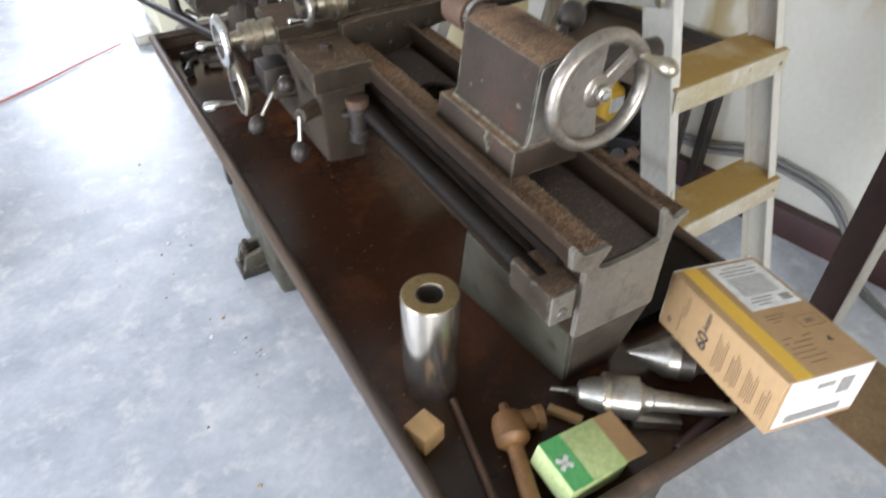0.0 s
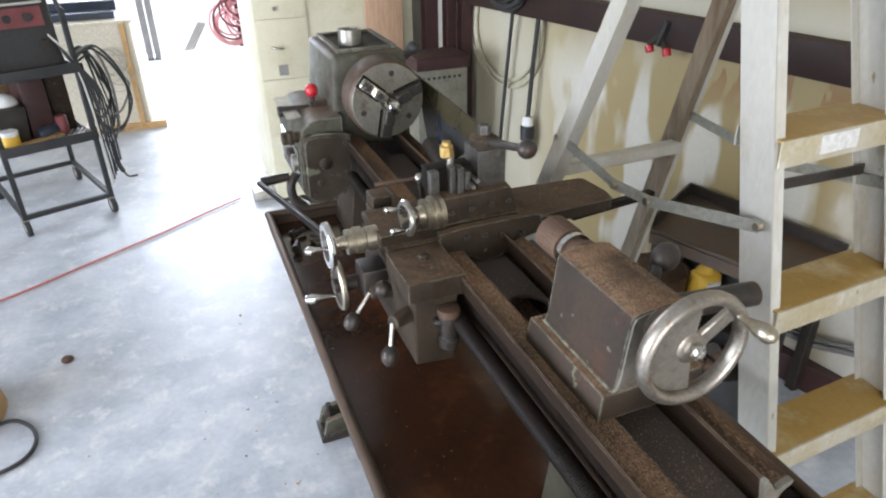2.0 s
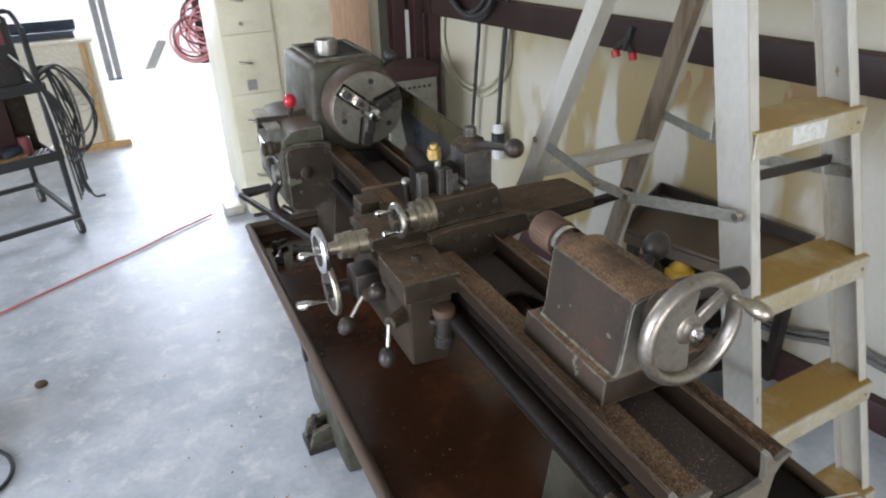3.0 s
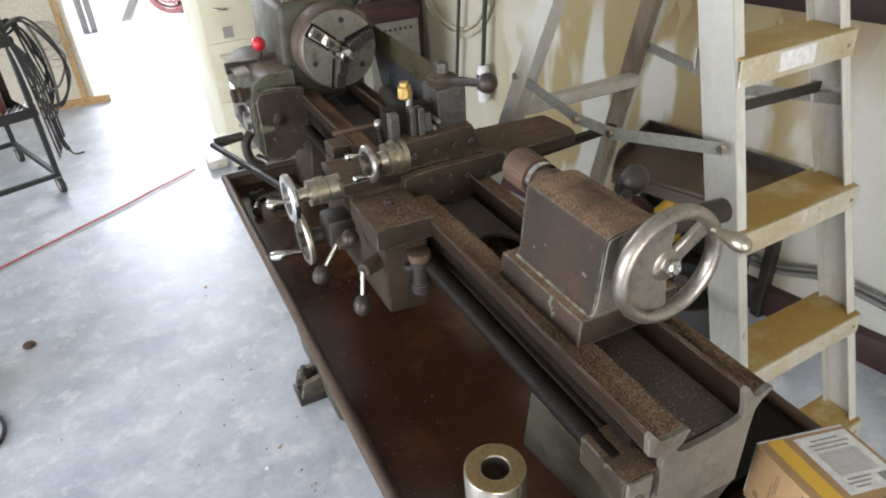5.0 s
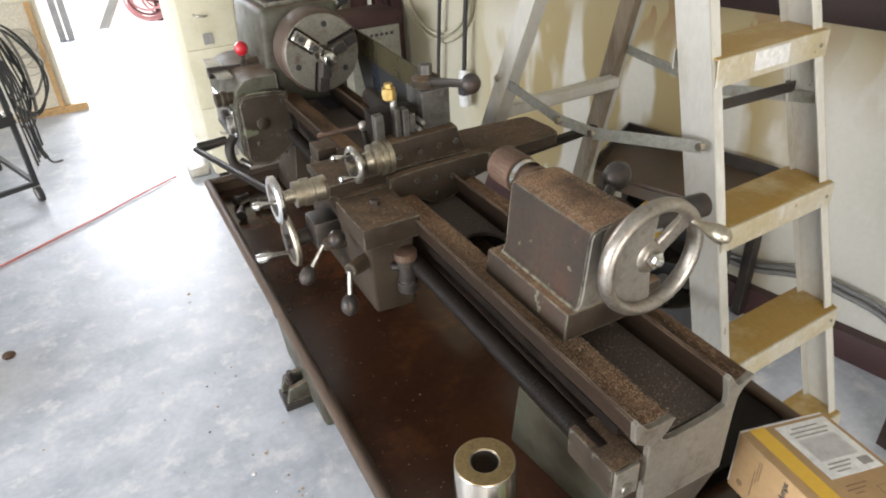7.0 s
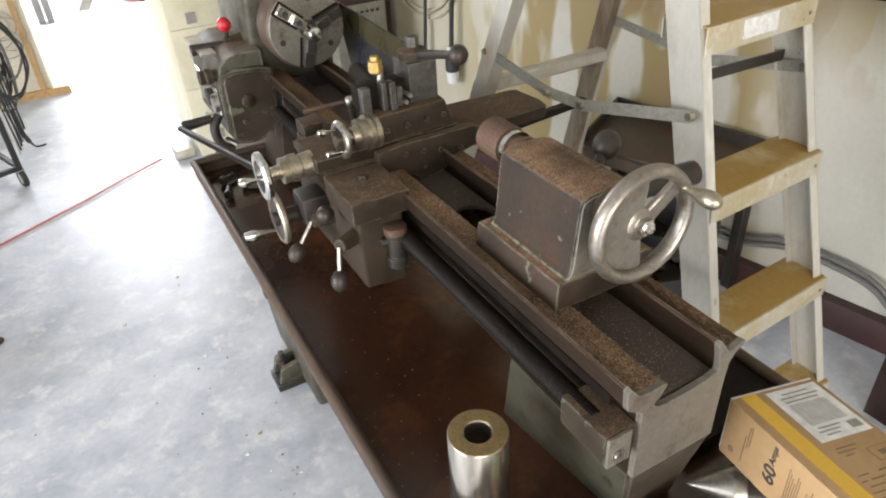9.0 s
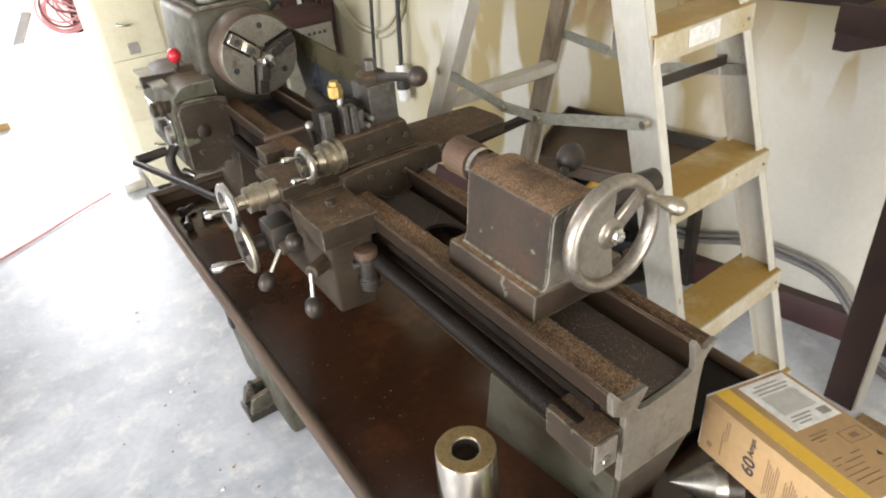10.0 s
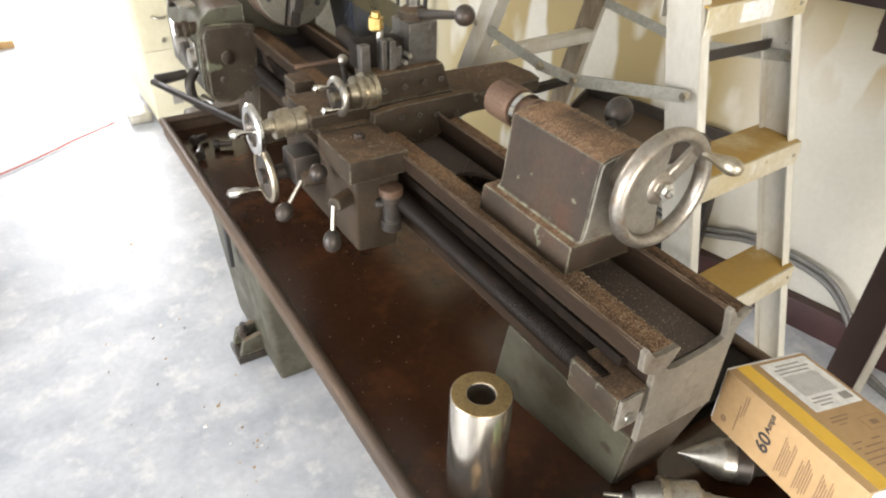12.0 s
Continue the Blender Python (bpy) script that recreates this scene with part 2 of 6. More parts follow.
M = {
    "concrete": mat("concrete", (0.385, 0.41, 0.445), (0.56, 0.575, 0.60), (0.66, 0.655, 0.64), scale=4.2, rough=0.42, bump=0.05, fine=45, grain_amount=0.45, spots=((0.34, 0.31, 0.26), 11.0, 0.73)),
    "ground": mat("ground", (0.76, 0.74, 0.69), (0.82, 0.8, 0.75), (0.66, 0.64, 0.56), scale=0.6, rough=0.9, fine=30, grain_amount=0.5),
    # zone 5 paints the far wall's weaker light; zone 6 darkens above the girt
    "wallboard": mat("wallboard", (0.575, 0.55, 0.475), (0.53, 0.505, 0.43), (0.605, 0.58, 0.505), scale=0.9, rough=0.7, bump=0.03, fine=60, grain_amount=0.2, zones=(((0.29, 0.207, 0.062), (0.95, 2.45), (-0.2, 1.1), 4.6, 0.42, 0.06), ((0.33, 0.265, 0.135), (0.3, 2.6), (0.96, 1.2), 3.0, 0.2, 0.2), ((0.22, 0.10, 0.035), (0.9, 1.7), (0.97, 1.075), 13.0, 0.53, 0.03), ((0.38, 0.27, 0.11), (0.35, 0.75), (0.84, 1.1), 6.0, 0.47, 0.03), ((0.43, 0.38, 0.24), (2.3, 4.4), (-0.3, 3.0), 1.6, 0.3, 0.3), ((0.30, 0.26, 0.15), (0.3, 4.4), (1.22, 3.0), 1.6, 0.15, 0.3))),
    "cream": mat("cream", (0.68, 0.635, 0.47), (0.65, 0.60, 0.43), (0.58, 0.53, 0.36), scale=2, rough=0.5, fine=50, bump=0.02, grain_amount=0.2),
    "tan_board": mat("tan_board", (0.55, 0.35, 0.22), (0.5, 0.32, 0.2), scale=3, rough=0.7, stretch=(1, 1, 0.1)),
    "maroon": mat("maroon", (0.045, 0.021, 0.02), (0.064, 0.028, 0.026), (0.036, 0.018, 0.016), scale=5, rough=0.5, fine=90, grain_amount=0.5, dust=(0.12, 0.09, 0.07), dust_amount=0.3, gloss=0.35),
    "castgrey": mat("castgrey", (0.027, 0.019, 0.012), (0.052, 0.038, 0.025), (0.048, 0.028, 0.016), scale=13, rough=0.62, metal=0.05, bump=0.1, fine=160, dust=(0.13, 0.083, 0.048), dust_amount=0.8, grain_amount=0.9, spots=((0.105, 0.105, 0.075), 42.0, 0.645), gloss=0.22, rough_var=0.25, worn=((0.23, 0.22, 0.165), 0.004)),
    "tailpaint": mat("tailpaint", (0.024, 0.017, 0.011), (0.050, 0.033, 0.021), (0.058, 0.029, 0.017), scale=8, rough=0.62, metal=0.05, bump=0.1, fine=160, dust=(0.225, 0.137, 0.078), dust_amount=1.0, grain_amount=0.9, spots=((0.135, 0.132, 0.09), 26.0, 0.645), gloss=0.3, rough_var=0.25, worn=((0.27, 0.265, 0.19), 0.005)),
    "castgreen": mat("castgreen", (0.088, 0.088, 0.062), (0.058, 0.052, 0.036), (0.04, 0.027, 0.017), scale=11, rough=0.5, bump=0.06, fine=130, dust=DUST, dust_amount=0.5, grain_amount=0.7, spots=((0.034, 0.026, 0.018), 19.0, 0.62), gloss=0.3, rough_var=0.22, worn=((0.33, 0.33, 0.28), 0.008)),
    "footpaint": mat("footpaint", (0.066, 0.065, 0.046), (0.042, 0.036, 0.023), (0.035, 0.022, 0.013), scale=7, rough=0.45, bump=0.06, fine=130, grain_amount=0.8, spots=((0.03, 0.022, 0.015), 23.0, 0.61), gloss=0.35, rough_var=0.22, worn=((0.16, 0.14, 0.1), 0.004)),
    "footend": mat("footend", (0.07, 0.055, 0.04), (0.045, 0.034, 0.024), (0.095, 0.075, 0.055), scale=9, rough=0.5, metal=0.1, bump=0.08, fine=140, worn=((0.2, 0.18, 0.14), 0.003)),
    "coverpaint": mat("coverpaint", (0.034, 0.025, 0.017), (0.055, 0.042, 0.028), (0.04, 0.028, 0.018), scale=11, rough=0.5, bump=0.06, fine=130, grain_amount=0.7, spots=((0.125, 0.13, 0.085), 13.0, 0.59), gloss=0.3, rough_var=0.22, worn=((0.22, 0.21, 0.16), 0.004)),
    "sleeve": mat("sleeve", (0.62, 0.57, 0.5), (0.5, 0.45, 0.38), (0.3, 0.2, 0.12), scale=9, rough=0.2, metal=0.95, bump=0.03, fine=200, stretch=(1, 1, 0.16), rough_var=0.08, spots=((0.10, 0.05, 0.025), 60.0, 0.7)),
    "endgrey": mat("endgrey", (0.185, 0.168, 0.138), (0.14, 0.122, 0.097), (0.092, 0.07, 0.05), scale=9, rough=0.5, metal=0.15, bump=0.08, fine=140, worn=((0.27, 0.25, 0.20), 0.004)),
    "way": mat("way", (0.026, 0.017, 0.011), (0.036, 0.022, 0.014), (0.02, 0.014, 0.010), scale=12, rough=0.5, metal=0.15, bump=0.15, fine=240, dust=(0.21, 0.128, 0.074), dust_amount=1.0, stretch=(1, 0.3, 1), gloss=0.15, worn=((0.2, 0.15, 0.1), 0.003)),
    "trough": mat("trough", (0.052, 0.041, 0.032), (0.072, 0.054, 0.041), scale=14, rough=0.7, bump=0.2, fine=320, dust=(0.09, 0.066, 0.05), dust_amount=0.9, spots=((0.45, 0.42, 0.37), 260.0, 0.72)),
    "pan": mat("pan", (0.026, 0.015, 0.009), (0.068, 0.027, 0.013), (0.12, 0.043, 0.018), scale=2.8, rough=0.2, rough_var=0.1, metal=0.05, bump=0.03, fine=90, grain_amount=0.6, spots=((0.35, 0.3, 0.25), 150.0, 0.77)),
    "panrim": mat("panrim", (0.10, 0.062, 0.036), (0.065, 0.046, 0.032), (0.13, 0.085, 0.055), scale=7, rough=0.55, metal=0.3, fine=120, stretch=(1, 0.2, 1)),
    "steel": mat("steel", (0.46, 0.44, 0.39), (0.37, 0.35, 0.31), (0.3, 0.24, 0.18), scale=16, rough=0.36, metal=0.9, bump=0.05, fine=200, rough_var=0.12),
    "chrome": mat("chrome", (0.78, 0.77, 0.74), (0.7, 0.69, 0.66), (0.55, 0.5, 0.42), scale=16, rough=0.16, metal=1.0, bump=0.02, fine=160, rough_var=0.08),
    "brushed": mat("brushed", (0.5, 0.45, 0.35), (0.4, 0.35, 0.26), (0.3, 0.22, 0.13), scale=18, rough=0.33, metal=0.9, bump=0.05, fine=200),
    "chuckface": mat("chuckface", (0.25, 0.24, 0.195), (0.18, 0.168, 0.135), (0.12, 0.085, 0.06), scale=12, rough=0.42, metal=0.5, bump=0.06, fine=180),
    "darksteel": mat("darksteel", (0.035, 0.031, 0.027), (0.055, 0.046, 0.038), (0.06, 0.036, 0.024), scale=14, rough=0.42, metal=0.35, bump=0.06, fine=160, gloss=0.4, worn=((0.24, 0.22, 0.19), 0.003)),
    "poststeel": mat("poststeel", (0.085, 0.08, 0.072), (0.12, 0.112, 0.10), (0.06, 0.048, 0.038), scale=14, rough=0.38, metal=0.5, bump=0.06, fine=160, worn=((0.34, 0.32, 0.28), 0.003)),
    "rust": mat("rust", (0.10, 0.058, 0.037), (0.135, 0.078, 0.047), (0.075, 0.048, 0.035), scale=16, rough=0.6, metal=0.3, bump=0.3, fine=220),
    "black": mat("black", (0.02, 0.02, 0.02), (0.03, 0.03, 0.03), scale=10, rough=0.5, fine=100, bump=0.05),
    "rubber": mat("rubber", (0.025, 0.024, 0.023), (0.04, 0.038, 0.035), scale=10, rough=0.7, fine=100),
    "red": mat("red", (0.5, 0.02, 0.03), (0.42, 0.015, 0.02), scale=10, rough=0.3, fine=100, bump=0.03),
    # red of the outdoor coils, with glare and haze mixed into the colour
    "hazered": mat("hazered", (0.72, 0.36, 0.36), (0.66, 0.28, 0.28), scale=4, rough=0.6, fine=100),
    "redhose": mat("redhose", (0.6, 0.2, 0.16), (0.52, 0.15, 0.13), scale=4, rough=0.6, fine=100),
    "brass": mat("brass", (0.5, 0.35, 0.12), (0.42, 0.29, 0.1), scale=20, rough=0.35, metal=0.85, fine=150),
    "lip": mat("lip", (0.55, 0.51, 0.40), (0.47, 0.40, 0.25), (0.62, 0.59, 0.51), scale=9, rough=0.5, metal=0.1, bump=0.05, fine=90, grain_amount=0.5, spots=((0.3, 0.2, 0.09), 40.0, 0.66)),
    "flange": mat("flange", (0.62, 0.60, 0.53), (0.56, 0.53, 0.45), (0.68, 0.67, 0.62), scale=8, rough=0.45, metal=0.15, bump=0.02, fine=90, grain_amount=0.4, stretch=(1, 1, 0.3), spots=((0.36, 0.28, 0.16), 40.0, 0.67)),
    "alu": mat("alu", (0.44, 0.42, 0.36), (0.50, 0.48, 0.42), (0.39, 0.345, 0.26), scale=4, rough=0.42, metal=0.25, bump=0.02, fine=90, grain_amount=0.35, stretch=(1, 1, 0.45), spots=((0.27, 0.205, 0.125), 30.0, 0.69)),
    "legbrown": mat("legbrown", (0.17, 0.12, 0.07), (0.27, 0.225, 0.165), (0.13, 0.085, 0.045), scale=5, rough=0.5, metal=0.25, bump=0.03, fine=90, stretch=(1, 1, 0.2)),
    "girtbrown": mat("girtbrown", (0.024, 0.0125, 0.010), (0.035, 0.018, 0.014), (0.019, 0.010, 0.008), scale=5, rough=0.55, fine=90, grain_amount=0.5, dust=(0.10, 0.06, 0.035), dust_amount=0.6, gloss=0.3),
    "galv": mat("galv", (0.31, 0.30, 0.25), (0.25, 0.24, 0.2), (0.24, 0.2, 0.145), scale=16, rough=0.42, metal=0.5, bump=0.03, fine=120),
    "wheelsteel": mat("wheelsteel", (0.40, 0.365, 0.315), (0.32, 0.285, 0.24), (0.26, 0.19, 0.13), scale=16, rough=0.34, metal=0.85, bump=0.05, fine=200, rough_var=0.12),
    "amber": mat("amber", (0.24, 0.12, 0.04), (0.17, 0.08, 0.03), (0.1, 0.05, 0.025), scale=18, rough=0.5, metal=0.1, bump=0.2, fine=200),
    "chuckrim": mat("chuckrim", (0.088, 0.058, 0.04), (0.115, 0.08, 0.056), (0.06, 0.04, 0.028), scale=16, rough=0.5, metal=0.4, bump=0.15, fine=220),
    "rusttop": mat("rusttop", (0.085, 0.066, 0.05), (0.125, 0.075, 0.04), (0.07, 0.062, 0.052), scale=4.5, rough=0.5, metal=0.1, bump=0.1, fine=200),
    "guard": mat("guard", (0.04, 0.046, 0.06), (0.085, 0.07, 0.032), (0.05, 0.04, 0.022), scale=5, rough=0.35, metal=0.25, fine=100),
    "dirtyrag": mat("dirtyrag", (0.55, 0.5, 0.42), (0.4, 0.34, 0.26), (0.25, 0.2, 0.15), scale=20, rough=0.8, fine=150),
    "tread": mat("tread", (0.31, 0.175, 0.03), (0.38, 0.24, 0.065), (0.47, 0.37, 0.20), scale=3.0, rough=0.4, metal=0.1, bump=0.04, fine=90, grain_amount=0.5),
    "carton": mat("carton", (0.42, 0.265, 0.125), (0.39, 0.245, 0.112), (0.45, 0.29, 0.14), scale=4, rough=0.75, bump=0.05, fine=90, grain_amount=0.4, spots=((0.33, 0.2, 0.09), 14.0, 0.68), worn=((0.58, 0.47, 0.32), 0.0018)),
    "old_card": mat("old_card", (0.26, 0.165, 0.08), (0.2, 0.125, 0.06), (0.15, 0.09, 0.045), scale=5, rough=0.8, bump=0.05, fine=90),
    "carton_yellow": mat("carton_yellow", (0.75, 0.46, 0.045), (0.72, 0.43, 0.05), scale=5, rough=0.55, fine=90, bump=0.02, grain_amount=0.2),
    "white_paper": mat("white_paper", (0.78, 0.77, 0.73), (0.74, 0.73, 0.7), scale=6, rough=0.6, fine=90, bump=0.02),
    "ink": mat("ink", (0.035, 0.03, 0.028), (0.05, 0.045, 0.04), scale=20, rough=0.6),
    "grey_ink": mat("grey_ink", (0.27, 0.25, 0.23), (0.33, 0.31, 0.28), scale=20, rough=0.6),
    "green_print": mat("green_print", (0.1, 0.4, 0.12), (0.14, 0.46, 0.16), scale=12, rough=0.45, bump=0.02),
    "lime_print": mat("lime_print", (0.55, 0.62, 0.30), (0.36, 0.5, 0.17), scale=9, rough=0.45, bump=0.02),
    "wood": mat("wood", (0.42, 0.26, 0.11), (0.5, 0.31, 0.13), (0.3, 0.17, 0.07), scale=7, rough=0.7, fine=80, stretch=(1, 0.2, 1)),
    "ply": mat("ply", (0.62, 0.56, 0.44), (0.56, 0.5, 0.38), scale=3, rough=0.7, fine=60),
    "blue": mat("blue", (0.035, 0.045, 0.068), (0.05, 0.06, 0.08), (0.04, 0.038, 0.034), scale=7, rough=0.4, metal=0.2, fine=100),
    "olive": mat("olive", (0.06, 0.05, 0.025), (0.085, 0.07, 0.035), (0.05, 0.045, 0.03), scale=7, rough=0.3, metal=0.3, fine=100),
    "oily_end": mat("oily_end", (0.27, 0.19, 0.085), (0.33, 0.235, 0.10), (0.2, 0.13, 0.06), scale=40, rough=0.4, metal=0.6, fine=260, bump=0.05),
    "satin": mat("satin", (0.58, 0.54, 0.48), (0.5, 0.46, 0.4), (0.42, 0.34, 0.26), scale=14, rough=0.25, metal=0.95, bump=0.03, fine=200, stretch=(1, 1, 0.2), rough_var=0.08),
    "hosegrey": mat("hosegrey", (0.15, 0.145, 0.135), (0.2, 0.19, 0.175), scale=9, rough=0.6, fine=90),
    "palehose": mat("palehose", (0.5, 0.46, 0.33), (0.46, 0.42, 0.29), scale=9, rough=0.6, fine=90),
    "chips": mat("chips", (0.2, 0.12, 0.06), (0.32, 0.22, 0.13), (0.45, 0.41, 0.34), scale=160, rough=0.45, metal=0.4, fine=200),
    "oiled": mat("oiled", (0.008, 0.006, 0.004), (0.012, 0.008, 0.006), (0.02, 0.012, 0.008), scale=16, rough=0.55, metal=0.05, bump=0.08, fine=180, gloss=0.13),
    "brown_ink": mat("brown_ink", (0.2, 0.12, 0.06), (0.24, 0.145, 0.075), scale=20, rough=0.6),
    "pale_ink": mat("pale_ink", (0.5, 0.48, 0.45), (0.55, 0.53, 0.5), scale=20, rough=0.6),
    "dullred": mat("dullred", (0.2, 0.055, 0.055), (0.16, 0.04, 0.04), scale=12, rough=0.5, fine=100),
    "roof": mat("roof", (0.35, 0.34, 0.32), (0.4, 0.39, 0.37), scale=2, rough=0.8),
}

# ---- mesh helpers ----
ORIGIN = {}


def thing(name, loc, label, category, group="", kind=""):
    ob = new(name)
    ob.location = loc
    ob.empty_display_size = 0.05
    ORIGIN[ob.name] = Vector(loc)
    return tagged(ob, label, category, group, kind)


def finish(bm, name, material, flat=False):
    bmesh.ops.recalc_face_normals(bm, faces=bm.faces)
    if not flat:
        for e in bm.edges:
            e.smooth = len(e.link_faces) == 2 and e.calc_face_angle(0) < 0.7
        for f in bm.faces:
            f.smooth = True
    me = bpy.data.meshes.new(name)
    bm.to_mesh(me)
    bm.free()
    me.materials.append(M[material])
    return me


def part(name, bm, material, parent, label="", flat=False):
    org = ORIGIN[parent.name]
    bmesh.ops.translate(bm, vec=-org, verts=bm.verts)
    ob = new(name, finish(bm, name, material, flat))
    ob.parent = parent
    ORIGIN[ob.name] = org
    return tagged(ob, label)


def solid(name, bm, material, label, category, group="", kind="", loc=None):
    """A thing that is one mesh, with its origin at loc."""
    org = Vector(loc) if loc else Vector((0, 0, 0))
    bmesh.ops.translate(bm, vec=-org, verts=bm.verts)
    ob = new(name, finish(bm, name, material))
    ob.location = org
    ORIGIN[ob.name] = org
    return tagged(ob, label, category, group, kind)


def bm_():
    return bmesh.new()


def hexa(bm, low, high, bev=0.0, seg=2):
    """A block from four lower and four upper corners, in the same turn."""
    v = [bm.verts.new(p) for p in (*low, *high)]
    fs = [bm.faces.new([v[i] for i in q]) for q in ((3, 2, 1, 0), (4, 5, 6, 7), (0, 1, 5, 4), (1, 2, 6, 5), (2, 3, 7, 6), (3, 0, 4, 7))]
    if bev:
        es = list({e for f in fs for e in f.edges})
        bmesh.ops.bevel(bm, geom=es, offset=bev, segments=seg, affect="EDGES", profile=0.6)
    return bm


def box(bm, x0, x1, y0, y1, z0, z1, bev=0.0, seg=2):
    return hexa(bm, ((x0, y0, z0), (x1, y0, z0), (x1, y1, z0), (x0, y1, z0)), ((x0, y0, z1), (x1, y0, z1), (x1, y1, z1), (x0, y1, z1)), bev, seg)


def frame_of(d):
    d = Vector(d).normalized()
    a = Vector((0, 0, 1)) if abs(d.z) < 0.9 else Vector((1, 0, 0))
    u = d.cross(a).normalized()
    return d, u, d.cross(u).normalized()


def rev(bm, p, d, profile, seg=28):
    """Turned body: rings of (height along d, radius) from p."""
    d, u, w = frame_of(d)
    p = Vector(p)
    rings = []
    for h, r in profile:
        if r < 1e-5:
            rings.append([bm.verts.new(p + d * h)])
        else:
            rings.append([bm.verts.new(p + d * h + (u * math.cos(a) + w * math.sin(a)) * r) for a in (2 * math.pi * k / seg for k in range(seg))])
    for a, b in zip(rings, rings[1:]):
        for k in range(seg):
            j = (k + 1) % seg
            if len(a) == 1 and len(b) == 1:
                continue
            if len(a) == 1:
                bm.faces.new((a[0], b[j], b[k]))
            elif len(b) == 1:
                bm.faces.new((a[k], a[j], b[0]))
            else:
                bm.faces.new((a[k], a[j], b[j], b[k]))
    for ring in (rings[0], rings[-1]):
        if len(ring) > 2:
            bm.faces.new(ring)
    return bm


def cyl(bm, p0, p1, r0, r1=None, seg=24, bev=0.0):
    p0, p1 = Vector(p0), Vector(p1)
    h = (p1 - p0).length
    r1 = r0 if r1 is None else r1
    prof = [(0, r0), (h, r1)] if not bev else [(0, r0 - bev), (bev, r0), (h - bev, r1), (h, r1 - bev)]
    return rev(bm, p0, p1 - p0, prof, seg)


def ring(bm, p, d, profile, seg=40):
    """A closed section of (height, radius) turned about d: a wheel rim or a hollow tube."""
    d, u, w = frame_of(d)
    p = Vector(p)
    rows = [[bm.verts.new(p + d * h + (u * math.cos(a) + w * math.sin(a)) * r) for h, r in profile] for a in (2 * math.pi * k / seg for k in range(seg))]
    for k in range(seg):
        a, b = rows[k], rows[(k + 1) % seg]
        for i in range(len(profile)):
            j = (i + 1) % len(profile)
            bm.faces.new((a[i], b[i], b[j], a[j]))
    return bm


def torus(bm, p, d, big, small, seg=40, rseg=10):
    return ring(bm, p, d, [(small * math.sin(2 * math.pi * k / rseg), big + small * math.cos(2 * math.pi * k / rseg)) for k in range(rseg)], seg)


def ball(bm, c, r, d=(0, 0, 1), long=1.0, seg=18, rows=10):
    return rev(bm, Vector(c) - Vector(d).normalized() * r * long, d, [(r * long * (1 - math.cos(math.pi * k / rows)), r * math.sin(math.pi * k / rows)) for k in range(rows + 1)], seg)


def prism(bm, poly, axis, a, b):
    """A polygon in the plane across an axis ("x": y,z; "y": x,z; "z": x,y), drawn out from a to b."""
    put = {"x": lambda p, h: (h, p[0], p[1]), "y": lambda p, h: (p[0], h, p[1]), "z": lambda p, h: (p[0], p[1], h)}[axis]
    lo, hi = [bm.verts.new(put(p, a)) for p in poly], [bm.verts.new(put(p, b)) for p in poly]
    bm.faces.new(lo), bm.faces.new(hi)
    for k in range(len(poly)):
        j = (k + 1) % len(poly)
        bm.faces.new((lo[k], lo[j], hi[j], hi[k]))
    return bm


def spline(pts, n=8):
    """More points on a smooth line through pts."""
    p = [Vector(q) for q in pts]
    p = [2 * p[0] - p[1], *p, 2 * p[-1] - p[-2]]
    out = []
    for a, b, c, d in zip(p, p[1:], p[2:], p[3:]):
        for k in range(n):
            t = k / n
            out.append(0.5 * (2 * b + (c - a) * t + (2 * a - 5 * b + 4 * c - d) * t * t + (3 * b - a - 3 * c + d) * t**3))
    return [*out, p[-2]]


def tube(bm, pts, r, seg=8, smooth=0):
    pts = spline(pts, smooth) if smooth else [Vector(p) for p in pts]
    rings, u = [], None
    for k, p in enumerate(pts):
        d = (pts[min(k + 1, len(pts) - 1)] - pts[max(k - 1, 0)]).normalized()
        if u is None:
            u = frame_of(d)[1]
        u = (u - d * u.dot(d)).normalized()
        w = d.cross(u)
        rad = r(k / (len(pts) - 1)) if callable(r) else r
        rings.append([bm.verts.new(p + (u * math.cos(a) + w * math.sin(a)) * rad) for a in (2 * math.pi * i / seg for i in range(seg))])
    for a, b in zip(rings, rings[1:]):
        for i in range(seg):
            bm.faces.new((a[i], a[(i + 1) % seg], b[(i + 1) % seg], b[i]))
    bm.faces.new(rings[0]), bm.faces.new(rings[-1])
    return bm


def bar(bm, p0, p1, wide, thick, up=(0, 0, 1), bev=0.0):
    """A flat bar from p0 to p1; thick is measured along up."""
    p0, p1 = Vector(p0), Vector(p1)
    d = (p1 - p0).normalized()
    s = d.cross(Vector(up)).normalized() * wide / 2
    t = s.cross(d).normalized() * thick / 2
    return hexa(bm, [p0 - s - t, p0 + s - t, p0 + s + t, p0 - s + t], [p1 - s - t, p1 + s - t, p1 + s + t, p1 - s + t], bev, 1)

# ---- the building ----
WALL = lambda y, off=0.0: 1.70 / 1.0 - 0.2 * y - off * 1.02  # x of the right wall's face at y


def wall_block(bm, y0, y1, z0, z1, t0, t1, bev=0.0):
    """A block along the right wall, t0 to t1 metres into the room."""
    return hexa(bm, ((WALL(y0, t0), y0, z0), (WALL(y1, t0), y1, z0), (WALL(y1, t1), y1, z0), (WALL(y0, t1), y0, z0)), ((WALL(y0, t0), y0, z1), (WALL(y1, t0), y1, z1), (WALL(y1, t1), y1, z1), (WALL(y0, t1), y0, z1)), bev)


